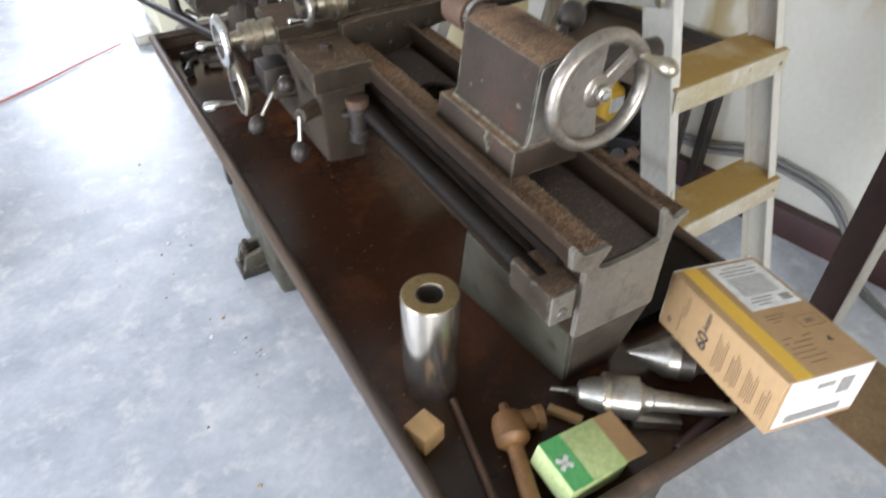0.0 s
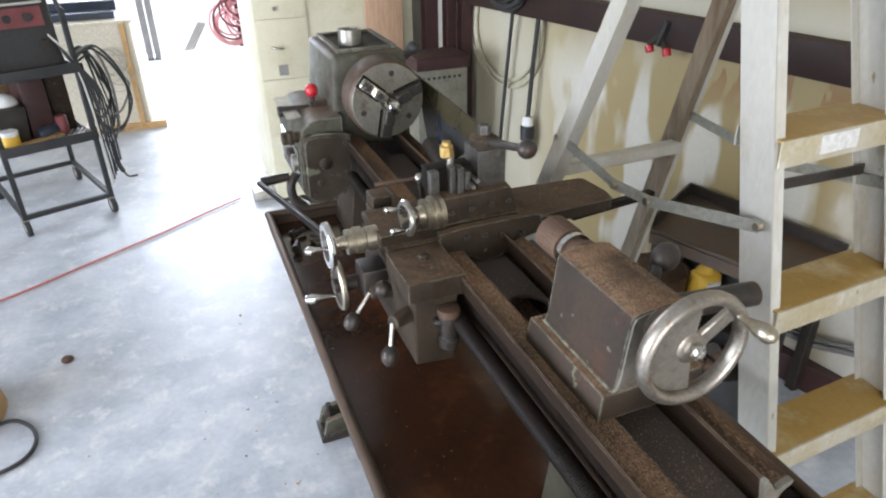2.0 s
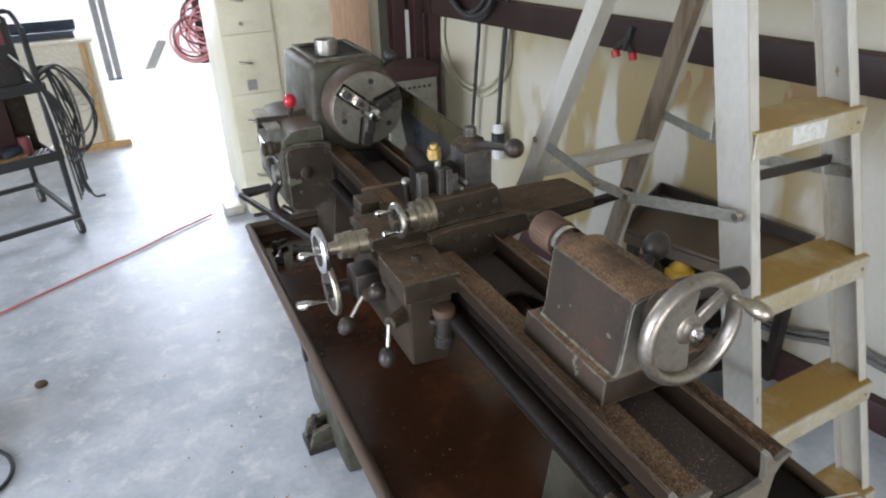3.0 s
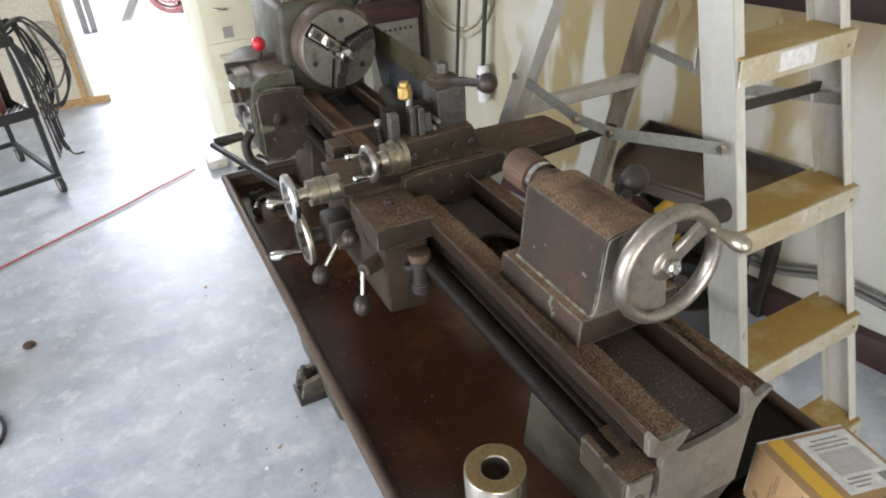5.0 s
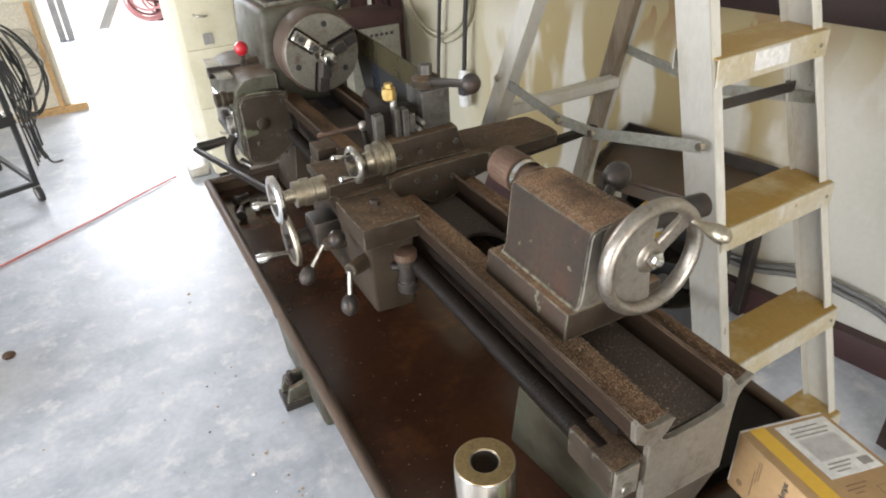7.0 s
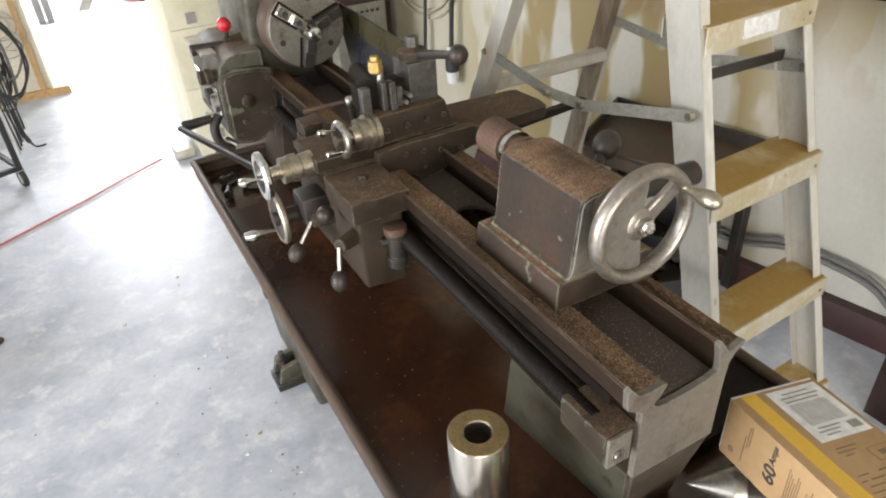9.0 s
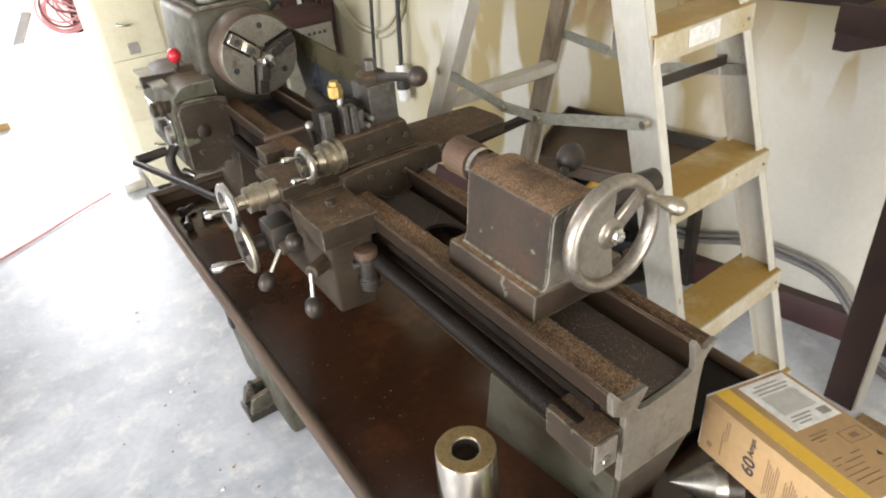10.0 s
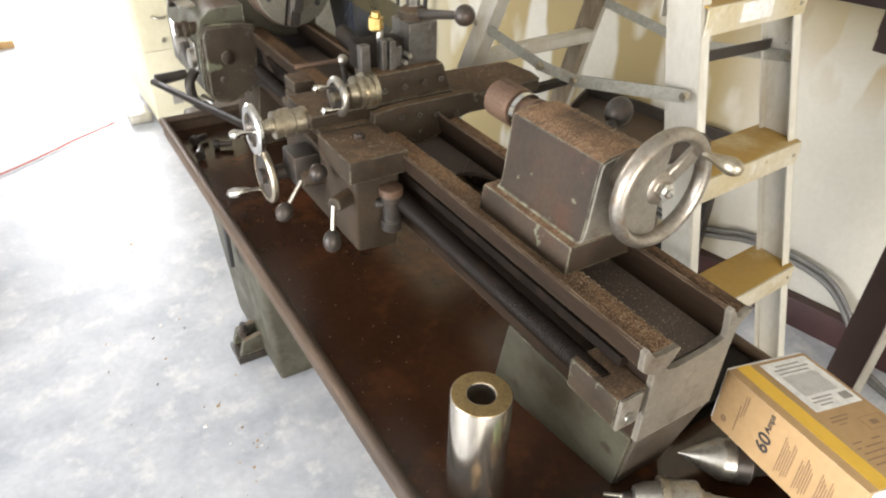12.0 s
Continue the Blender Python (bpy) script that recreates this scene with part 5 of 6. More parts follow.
GM = pose(-0.068, -0.088, FL + 0.002, 6, 8, 2)
def placed(bm, m):
    bmesh.ops.transform(bm, matrix=m, verts=bm.verts)
    return bm
part("carton_body", placed(box(bm_(), -0.055, 0.035, -0.035, 0.035, 0.008, 0.048, 0.002), GM), "lime_print", gc)
part("carton_print", placed(box(bm_(), -0.0545, -0.022, -0.034, 0.034, 0.048, 0.0488), GM), "green_print", gc, "deep green printed end")
part("carton_flap", placed(hexa(bm_(), ((0.035, -0.034, 0.046), (0.072, -0.034, 0.04), (0.072, 0.034, 0.04), (0.035, 0.034, 0.046)), ((0.035, -0.034, 0.0475), (0.072, -0.034, 0.0415), (0.072, 0.034, 0.0415), (0.035, 0.034, 0.0475))), GM), "carton", gc, "open brown flap")
for a in (0.7, -0.7):
    bm = bar(bm_(), (-0.041 - 0.011 * math.cos(a), -0.011 * math.sin(a), 0.0492), (-0.041 + 0.011 * math.cos(a), 0.011 * math.sin(a), 0.0492), 0.006, 0.0006)
    part("carton_mark", placed(bm, GM), "white_paper", gc)

solid("wood_stick", bar(bm_(), (-0.045, 0.005, FL + 0.006), (-0.018, -0.035, FL + 0.006), 0.012, 0.01, (0, 0, 1), 0.001), "wood", "short pale wood stick in the chip pan", "stick", loc=(-0.03, -0.015, FL))

# drill chuck with taper shank
dc = thing("drill_chuck", (0.04, -0.04, FL), "steel keyed drill chuck with taper shank lying in the chip pan", "drill chuck")
P0, PD = Vector((-0.008, -0.006, FL + 0.0312)), Vector((0.78, -0.626, 0.0)).normalized()
part("chuck_body", rev(bm_(), P0, PD, [(0, 0.008), (0.002, 0.015), (0.016, 0.0215), (0.032, 0.024), (0.034, 0.0255), (0.042, 0.0255), (0.043, 0.028), (0.076, 0.0295), (0.08, 0.029), (0.082, 0.022), (0.088, 0.02)], 36), "steel", dc)
part("gear_collar", ring(bm_(), P0 + PD * 0.034, PD, [(0, 0.0255), (0.001, 0.0305), (0.008, 0.0305), (0.009, 0.0255)], 40), "brushed", dc)
du, dw = frame_of(PD)[1:]
for k in range(24):
    a = 2 * math.pi * k / 24
    c = P0 + PD * 0.032 + (du * math.cos(a) + dw * math.sin(a)) * 0.0275
    part("gear_tooth", bar(bm_(), c, c + PD * 0.008, 0.004, 0.005, du * math.cos(a) + dw * math.sin(a)), "brushed", dc)
part("taper_shank", rev(bm_(), P0 + PD * 0.088, PD, [(0, 0.017), (0.01, 0.0165), (0.012, 0.0145), (0.1, 0.0105), (0.105, 0.008), (0.118, 0.008)], 28), "steel", dc)
part("chuck_jaw", cyl(bm_(), P0 - PD * 0.012, P0 + PD * 0.004, 0.005, 0.009, 12), "darksteel", dc)
part("drill_bit", cyl(bm_(), P0 - PD * 0.035, P0 - PD * 0.008, 0.0025, 0.0035, 10), "steel", dc)

# pointed centre
pc = thing("lathe_center", (0.15, -0.01, FL), "dark steel lathe center with a pointed bright nose", "lathe center")
C0, CD = Vector((0.0955, 0.012, FL + 0.034)), Vector((0.76, -0.65, 0.0)).normalized()
part("center_nose", rev(bm_(), C0, CD, [(0, 0.0005), (0.052, 0.028), (0.056, 0.029), (0.07, 0.029)], 32), "steel", pc, "pointed nose")
part("center_body", rev(bm_(), C0 + CD * 0.07, CD, [(0, 0.0305), (0.02, 0.0305), (0.024, 0.025), (0.03, 0.018), (0.05, 0.014)], 32), "darksteel", pc)

# added block: carries the box and stands in for the shadow below it
solid("shade_block", box(bm_(), 0.20, 0.30, -0.13, -0.03, FL, 0.8405, 0.003), "darksteel", "added dark block filling the shade under the cardboard box", "steel block", loc=(0.25, -0.08, FL))
# added plate that makes the pan black between bed and ladder
solid("dark_plate", box(bm_(), 0.15, 0.345, 0.05, 0.33, FL, 0.804, 0.003), "oiled", "added dark plate that blacks out the pan beside the bed", "steel plate", loc=(0.25, 0.2, FL))
sd = thing("screwdriver", (0.1, -0.12, FL), "screwdriver with a dark red handle at the pan's end", "screwdriver")
part("handle", cyl(bm_(), (0.055, -0.135, FL + 0.011), (0.14, -0.122, FL + 0.011), 0.011, 0.009, 14, 0.003), "maroon", sd, "dark red handle")
part("blade", cyl(bm_(), (0.14, -0.122, FL + 0.011), (0.19, -0.115, FL + 0.009), 0.0035, seg=10), "steel", sd)
solid("tool_bit", hexa(bm_(), ((0.035, -0.075, FL), (0.09, -0.11, FL), (0.098, -0.095, FL), (0.045, -0.06, FL)), ((0.035, -0.075, FL + 0.018), (0.09, -0.11, FL + 0.014), (0.098, -0.095, FL + 0.014), (0.045, -0.06, FL + 0.018)), 0.002), "steel", "grey steel tool bit in the chip pan", "tool bit", loc=(0.06, -0.085, FL))
solid("tool_bit", hexa(bm_(), ((0.02, -0.055, FL), (0.05, -0.052, FL), (0.05, -0.03, FL), (0.02, -0.035, FL)), ((0.02, -0.055, FL + 0.03), (0.05, -0.052, FL + 0.03), (0.05, -0.03, FL + 0.03), (0.02, -0.035, FL + 0.03)), 0.002), "rust", "rusty square tool bit in the chip pan", "tool bit", loc=(0.035, -0.04, FL))

# ---- cardboard box on the pan's corner ----
BM = Matrix.LocRotScale((0.149, 0.013, 0.934), Euler([radians(a) for a in (-4.7, -4.4, -100.4)]), None)
BL, BW, BH = 0.21, 0.133, 0.084
carton = thing("cardboard_box", tuple(BM @ Vector((BL / 2, BW / 2, -BH))), "brown cardboard box with a yellow stripe and white barcode label", "cardboard box")
def bpart(name, bm, material, label=""):
    return part(name, placed(bm, BM), material, carton, label)
shell = bpart("box_shell", box(bm_(), 0.0, BL, 0.0, BW, -BH, 0, 0.0015), "carton")
bpart("stripe", box(bm_(), 0.0, BL, 0.014, 0.036, 0.0002, 0.0006), "carton_yellow", "yellow printed stripe")
bpart("end_flap", box(bm_(), -0.0035, -0.0005, 0.003, BW - 0.003, -BH + 0.002, -0.001), "white_paper", "pale end flap")
bpart("end_label", box(bm_(), BL + 0.0003, BL + 0.0010, 0.006, BW - 0.004, -BH + 0.008, -0.001), "white_paper", "white printed end label")
bpart("end_label_bar", box(bm_(), BL + 0.0011, BL + 0.0015, 0.02, BW - 0.03, -BH + 0.014, -BH + 0.026), "grey_ink")
bpart("end_label_bar", box(bm_(), BL + 0.0011, BL + 0.0015, 0.05, 0.075, -0.022, -0.015), "grey_ink")
bpart("end_label_bar", box(bm_(), BL + 0.0011, BL + 0.0015, 0.085, 0.105, -0.04, -0.015), "grey_ink")
top_label = bpart("top_label", box(bm_(), 0.006, 0.098, 0.048, 0.126, 0.0003, 0.0009), "white_paper", "white barcode label")
for k in range(30):
    y = 0.058 + 0.0019 * k
    w = (0.0006, 0.0012, 0.0008, 0.0014)[(k * 7) % 4]
    part("barcode_line", placed(box(bm_(), 0.034, 0.072, y, y + w, 0.0010, 0.0013), BM), "pale_ink", top_label)
for x, y0, y1 in ((0.014, 0.066, 0.106), (0.021, 0.058, 0.116), (0.028, 0.06, 0.11), (0.077, 0.062, 0.095), (0.083, 0.058, 0.09), (0.089, 0.064, 0.084)):
    part("label_line", placed(box(bm_(), x, x + 0.0022, y0, y1, 0.0010, 0.0013), BM), "grey_ink", top_label)
part("label_mark", placed(box(bm_(), 0.078, 0.09, 0.104, 0.12, 0.0010, 0.0013), BM), "grey_ink", top_label)
# printing on the lid
for x, y0, y1 in ((0.110, 0.055, 0.085), (0.116, 0.052, 0.078), (0.122, 0.058, 0.07), (0.150, 0.045, 0.06), (0.150, 0.075, 0.09), (0.158, 0.042, 0.05), (0.158, 0.056, 0.085), (0.166, 0.045, 0.078), (0.174, 0.04, 0.075), (0.182, 0.044, 0.082), (0.190, 0.05, 0.075)):
    bpart("print_bar", box(bm_(), x, x + 0.0016, y0, y1, 0.0001, 0.0004), "brown_ink")
for x0, x1, y0, y1 in ((0.12, 0.1206, 0.09, 0.125), (0.14, 0.1406, 0.09, 0.125), (0.12, 0.1406, 0.09, 0.0906), (0.12, 0.1406, 0.1244, 0.125), (0.127, 0.134, 0.1, 0.112)):
    bpart("print_drawing", box(bm_(), x0, x1, y0, y1, 0.0001, 0.0004), "brown_ink")
# printing on the long side, which faces the lathe


def lettering(name, text, size, m, material, parent):
    cu = bpy.data.curves.new(name, "FONT")
    cu.body, cu.size, cu.align_x, cu.align_y, cu.extrude, cu.offset = text, size, "CENTER", "CENTER", 0.0002, size * 0.02
    tmp = bpy.data.objects.new(name, cu)
    scene.collection.objects.link(tmp)
    bpy.context.view_layer.update()
    me = bpy.data.meshes.new_from_object(tmp.evaluated_get(bpy.context.evaluated_depsgraph_get()))
    bpy.data.objects.remove(tmp)
    me.transform(Matrix.Translation(-ORIGIN[parent.name]) @ m)
    me.materials.clear()
    me.materials.append(M[material])
    ob = new(name, me)
    ob.parent = parent
    ORIGIN[ob.name] = ORIGIN[parent.name]
    return ob


SIDE = BM @ Matrix.Translation((0, -0.0004, 0)) @ Matrix.Rotation(radians(90), 4, "X")
lettering("lettering", "60", 0.026, SIDE @ Matrix.Translation((0.082, -0.050, 0)) @ Matrix.Rotation(radians(90), 4, "Z"), "ink", carton)
lettering("lettering", "Amps", 0.012, SIDE @ Matrix.Translation((0.081, -0.020, 0)) @ Matrix.Rotation(radians(90), 4, "Z"), "ink", carton)
lettering("lettering", "4", 0.012, BM @ Matrix.Translation((0.165, 0.105, 0.0003)) @ Matrix.Rotation(radians(90), 4, "Z"), "ink", carton)
bpart("print_mark", rev(bm_(), (0.018, 0.0, -0.066), (0, -1, 0), [(0, 0.0048), (0.0004, 0.0048)], 20), "brown_ink")
for x, z0, z1 in ((0.040, -0.045, -0.012), (0.0435, -0.04, -0.01), (0.036, -0.07, -0.03)):
    bpart("print_bar", box(bm_(), x, x + 0.0013, -0.0005, 0, z0, z1), "brown_ink")
for k in range(22):
    x = 0.106 + 0.0032 * k + 0.008 * (k // 6)
    bpart("print_bar", box(bm_(), x, x + 0.0012, -0.0005, 0, -0.072 + 0.003 * (k % 3), -0.018 - 0.004 * ((k * 5) % 4) - 0.003 * (k // 6)), "brown_ink")

# ---- along the right wall ----
table = thing("low_steel_table", (1.26, 1.18, 0.0), "low steel bench with a rusty dusty tray top against the wall", "bench")
FL_, FR_, BR_, BL_ = Vector((1.03, 1.34, 0)), Vector((1.195, 0.845, 0)), Vector((1.474, 0.925, 0)), Vector((1.354, 1.53, 0))
q = lambda z: [p + Vector((0, 0, z)) for p in (FL_, FR_, BR_, BL_)]
part("table_top", hexa(bm_(), q(0.543), q(0.556), 0.002), "rusttop", table, "rusty dusty steel top")
for a, b in ((BR_, BL_), (BL_, FL_)):
    side = (b - a).normalized().cross(Vector((0, 0, 1))) * 0.004
    part("table_upstand", hexa(bm_(), [a - side + Vector((0, 0, 0.5565)), b - side + Vector((0, 0, 0.5565)), b + side + Vector((0, 0, 0.5565)), a + side + Vector((0, 0, 0.5565))], [a - side + Vector((0, 0, 0.60)), b - side + Vector((0, 0, 0.60)), b + side + Vector((0, 0, 0.60)), a + side + Vector((0, 0, 0.60))]), "darksteel", table, "dark raised rear edge")
for a, b in ((FL_, FR_), (FR_, BR_)):
    side = (b - a).normalized().cross(Vector((0, 0, 1))) * 0.003
    part("table_apron", hexa(bm_(), [a - side + Vector((0, 0, 0.50)), b - side + Vector((0, 0, 0.50)), b + side + Vector((0, 0, 0.50)), a + side + Vector((0, 0, 0.50))], [a - side + Vector((0, 0, 0.5425)), b - side + Vector((0, 0, 0.5425)), b + side + Vector((0, 0, 0.5425)), a + side + Vector((0, 0, 0.5425))]), "rusttop", table, "worn front edge")
mid = (FL_ + FR_ + BR_ + BL_) / 4
for p in (FL_, FR_, BR_, BL_):
    c = p + (mid - p) * 0.12
    part("table_leg", box(bm_(), c.x - 0.018, c.x + 0.018, c.y - 0.018, c.y + 0.018, 0.0, 0.5425, 0.002), "darksteel", table)
# black sheet standing in for the deep shade below the table top
part("under_table_shade", hexa(bm_(), [(1.415, 1.15, 0.0), (1.422, 1.15, 0.0), (1.345, 1.50, 0.0), (1.338, 1.50, 0.0)], [(1.415, 1.15, 0.54), (1.422, 1.15, 0.54), (1.345, 1.50, 0.54), (1.338, 1.50, 0.54)]), "black", table)
pail = thing("oil_pail", (1.175, 1.435, 0.0), "rusty brown oil pail standing under the low table", "pail")
part("pail_body", rev(bm_(), (1.175, 1.435, 0.0), (0, 0, 1), [(0, 0.105), (0.004, 0.11), (0.12, 0.112), (0.125, 0.116), (0.13, 0.112), (0.30, 0.115), (0.305, 0.12), (0.312, 0.12), (0.314, 0.108), (0.306, 0.105), (0.306, 0.0)], 36), "rust", pail)
solid("steel_toolbox", box(bm_(), 1.165, 1.30, 1.12, 1.24, 0.0, 0.22, 0.006), "oiled", "dark oily steel box standing under the low table", "box", loc=(1.23, 1.18, 0))
jug = thing("oil_jug", (1.307, 1.32, 0.0), "yellow plastic oil jug with a pale label under the low table", "jug")
part("jug_body", box(bm_(), 1.255, 1.36, 1.275, 1.365, 0.0, 0.33, 0.03, 3), "carton_yellow", jug)
part("jug_neck", rev(bm_(), (1.307, 1.32, 0.33), (0, 0, 1), [(0, 0.04), (0.025, 0.02), (0.04, 0.019)], 20), "carton_yellow", jug)
part("jug_cap", cyl(bm_(), (1.307, 1.32, 0.37), (1.307, 1.32, 0.39), 0.023, seg=18), "black", jug)
part("jug_label", box(bm_(), 1.275, 1.34, 1.2705, 1.2745, 0.24, 0.30), "white_paper", jug, "pale printed label")
tub = thing("parts_tub", (0.9, 0.82, 0.0), "black tub full of rusty machine parts behind the lathe", "tub")
part("tub_body", ring(bm_(), (0.9, 0.84, 0.0), (0, 0, 1), [(0, 0.02), (0, 0.115), (0.40, 0.13), (0.40, 0.122), (0.02, 0.108), (0.02, 0.02)], 32), "black", tub)
rp_ = random.Random(11)
for k in range(9):
    a = 0.7 * k
    c = Vector((0.9 + 0.07 * math.cos(a) * (k % 3) / 2, 0.84 + 0.07 * math.sin(a) * (k % 3) / 2, 0.34 + 0.012 * k))
    d = Vector((rp_.uniform(-1, 1), rp_.uniform(-1, 1), rp_.uniform(-0.4, 0.4)))
    part("rusty_part", rev(bm_(), c - d.normalized() * 0.03, d, [(0, 0.02), (0.02, 0.022), (0.022, 0.012), (0.07, 0.012)], 10), "rust" if k % 2 else "darksteel", tub)
part("tub_fill", cyl(bm_(), (0.9, 0.84, 0.02), (0.9, 0.84, 0.33), 0.108, seg=28), "darksteel", tub)

# hoses lying on the wall's foot
for dz, rr, mname in ((0.0, 0.011, "hosegrey"), (0.025, 0.008, "hosegrey")):
    pts = [(1.45, 1.25, 0.16 + dz), (WALL(0.97, 0.03), 0.97, 0.185 + dz), (WALL(0.8, 0.03), 0.8, 0.235 + dz), (WALL(0.66, 0.03), 0.66, 0.235 + dz), (WALL(0.5, 0.035), 0.5, 0.205 + dz), (WALL(0.37, 0.07), 0.37, 0.1 + dz), (WALL(0.3, 0.12), 0.3, 0.02 + dz), (WALL(0.1, 0.2), 0.1, 0.012)]
    solid("air_hose", tube(bm_(), pts, rr, 10, 8), mname, "grey hose sagging along the wall's foot", "hose", group="hoses along the wall", loc=(1.55, 0.5, 0.02))

# steel rack with a post, at the wall
rack = thing("steel_rack", (1.35, 0.0, 0.0), "dark brown steel rack with a sheet metal shelf by the wall", "rack")
post = part("rack_post", box(bm_(), 1.285, 1.292, 0.215, 0.30, 0.0, 1.30), "girtbrown", rack)
part("post_edge", box(bm_(), 1.292, 1.35, 0.2095, 0.2145, 0.0, 1.30), "alu", post, "bare worn edge")
part("rack_post", box(bm_(), 1.285, 1.35, -1.1, -1.04, 0.0, 1.30), "girtbrown", rack)
part("shelf", box(bm_(), 1.27, 1.44, -1.1, 0.49, 1.115, 1.145, 0.002), "girtbrown", rack)
part("shelf_front", box(bm_(), 1.262, 1.27, -1.1, 0.515, 1.085, 1.155, 0.002), "girtbrown", rack)
part("gusset", prism(bm_(), [(0.36, 1.085), (0.515, 1.085), (0.515, 1.04), (0.48, 1.04)], "x", 1.272, 1.278), "girtbrown", rack)
solid("cardboard_sheet", box(bm_(), 1.0, 1.30, -0.55, 0.19, 0.001, 0.006), "old_card", "flattened brown cardboard sheet on the floor", "cardboard", loc=(1.15, -0.2, 0.001))
solid("scrap_iron", hexa(bm_(), ((0.9, -0.5, 0.001), (1.2, -0.55, 0.001), (1.22, -0.3, 0.001), (0.95, -0.25, 0.001)), ((0.92, -0.48, 0.16), (1.15, -0.5, 0.16), (1.18, -0.34, 0.15), (0.97, -0.28, 0.15)), 0.01), "maroon", "dark scrap iron on the floor by the rack", "scrap iron", loc=(1.05, -0.4, 0.001))

# cables and plug hanging by the wall
CX = lambda y, o: WALL(y, o)
plug = thing("hanging_plug", (CX(2.45, 0.06), 2.45, 0.55), "grey power cable hanging down with a black and white plug", "cable")
part("cable", tube(bm_(), [(CX(2.40, 0.06), 2.40, 1.55), (CX(2.42, 0.06), 2.42, 1.2), (CX(2.45, 0.06), 2.45, 0.9), (CX(2.47, 0.06), 2.47, 0.62)], 0.011, 10, 6), "rubber", plug)
part("plug_body", cyl(bm_(), (CX(2.47, 0.06), 2.47, 0.50), (CX(2.47, 0.06), 2.47, 0.575), 0.034, seg=20, bev=0.004), "black", plug, "black plug body")
part("plug_collar", cyl(bm_(), (CX(2.47, 0.06), 2.47, 0.5755), (CX(2.47, 0.06), 2.47, 0.62), 0.031, 0.025, 20, 0.004), "white_paper", plug, "white collar")
part("plug_face", cyl(bm_(), (CX(2.47, 0.06), 2.47, 0.44), (CX(2.47, 0.06), 2.47, 0.4995), 0.028, 0.031, 20, 0.004), "white_paper", plug, "white plug face")
solid("hanging_cable", tube(bm_(), [(CX(2.62, 0.05), 2.62, 1.55), (CX(2.62, 0.05), 2.62, 1.2), (CX(2.66, 0.05), 2.66, 0.8), (CX(2.70, 0.05), 2.70, 0.4), (CX(2.72, 0.05), 2.72, 0.15), (CX(2.70, 0.1), 2.70, 0.012)], 0.009, 10, 6), "rubber", "black cable hanging down the wall", "cable", loc=(CX(2.7, 0.05), 2.7, 0.01))
WN = Vector((1, 0.2, 0)).normalized()
cc = thing("cable_coil", (CX(2.62, 0.09), 2.62, 1.1), "coiled grey power cable hanging on the wall", "cable coil")
for k, (r, dy, dz) in enumerate(((0.17, 0, 0), (0.16, 0.03, 0.02), (0.18, -0.02, 0.03))):
    part("coil_turn", torus(bm_(), (CX(2.63 + dy, 0.09 + 0.012 * k), 2.63 + dy, 1.27 + dz), WN, r, 0.012, 48, 8), "rubber", cc)
part("coil_hook", box(bm_(), CX(2.66, 0.11), CX(2.62, 0.0) - 0.002, 2.61, 2.67, 1.27, 1.36, 0.004), "wood", cc, "orange wooden block")
hc = thing("pale_hose_coil", (CX(2.72, 0.02), 2.72, 0.67), "pale yellow hose coil hanging on the wall", "hose coil")
for k, r in enumerate((0.27, 0.25, 0.29)):
    part("coil_turn", torus(bm_(), (CX(2.72 + 0.01 * k, 0.014), 2.72 + 0.01 * k, 0.98 + 0.012 * k), WN, r, 0.009, 56, 8), "palehose", hc)

# clamp and foam on the girt
cl = thing("spring_clamp", (CX(1.72, 0.09), 1.72, 1.1), "black spring clamp with red tips on the girt", "clamp")
part("clamp_jaw", bar(bm_(), (CX(1.70, 0.08), 1.70, 1.18), (CX(1.72, 0.09), 1.72, 1.09), 0.03, 0.02, (0, 1, 0), 0.004), "black", cl)
for dy in (0.0, 0.08):
    part("clamp_tip", cyl(bm_(), (CX(1.68 + dy, 0.085), 1.68 + dy, 1.06), (CX(1.69 + dy, 0.085), 1.69 + dy, 1.085), 0.016, seg=12), "red", cl, "red tip")
    part("clamp_handle", bar(bm_(), (CX(1.69 + dy, 0.085), 1.69 + dy, 1.085), (CX(1.72, 0.085), 1.72, 1.13), 0.018, 0.018, (0, 1, 0)), "darksteel", cl)

# maroon columns and dark cabinet in the wall's corner
for x, y, w in ((0.90, 3.12, 0.07), (0.985, 3.05, 0.05), (1.045, 2.98, 0.055)):
    bm = bm_()
    box(bm, x - w / 2, x + w / 2, y, y + 0.006, 0, 3.2)
    box(bm, x - w / 2, x + w / 2, y + 0.07, y + 0.076, 0, 3.2)
    box(bm, x - 0.004, x + 0.004, y + 0.006, y + 0.07, 0, 3.2)
    solid("steel_column", bm, "maroon", "dark maroon steel column beside the wall", "column", group="columns in the corner", loc=(x, y, 0))
mc = thing("fuse_cabinet", (0.8, 2.8, 0.0), "grey steel cabinet with a maroon top edge near the column", "cabinet")
part("cabinet_body", box(bm_(), 0.665, 0.93, 2.72, 2.92, 0.0, 0.83, 0.004), "galv", mc)
part("cabinet_rim", box(bm_(), 0.655, 0.94, 2.71, 2.93, 0.83, 0.892, 0.012, 3), "maroon", mc)
for k in range(8):
    part("vent_slot", box(bm_(), 0.69 + 0.027 * k, 0.705 + 0.027 * k, 2.7175, 2.7195, 0.785, 0.798), "black", mc)

# tall cream drawer cabinet behind the head stock
cab = thing("drawer_cabinet", (0.45, 3.5, 0.0), "tall cream steel drawer cabinet with small pulls and card slots", "cabinet")
part("cabinet_case", box(bm_(), 0.0, 0.86, 3.32, 4.0, 0.03, 2.0, 0.004), "cream", cab)
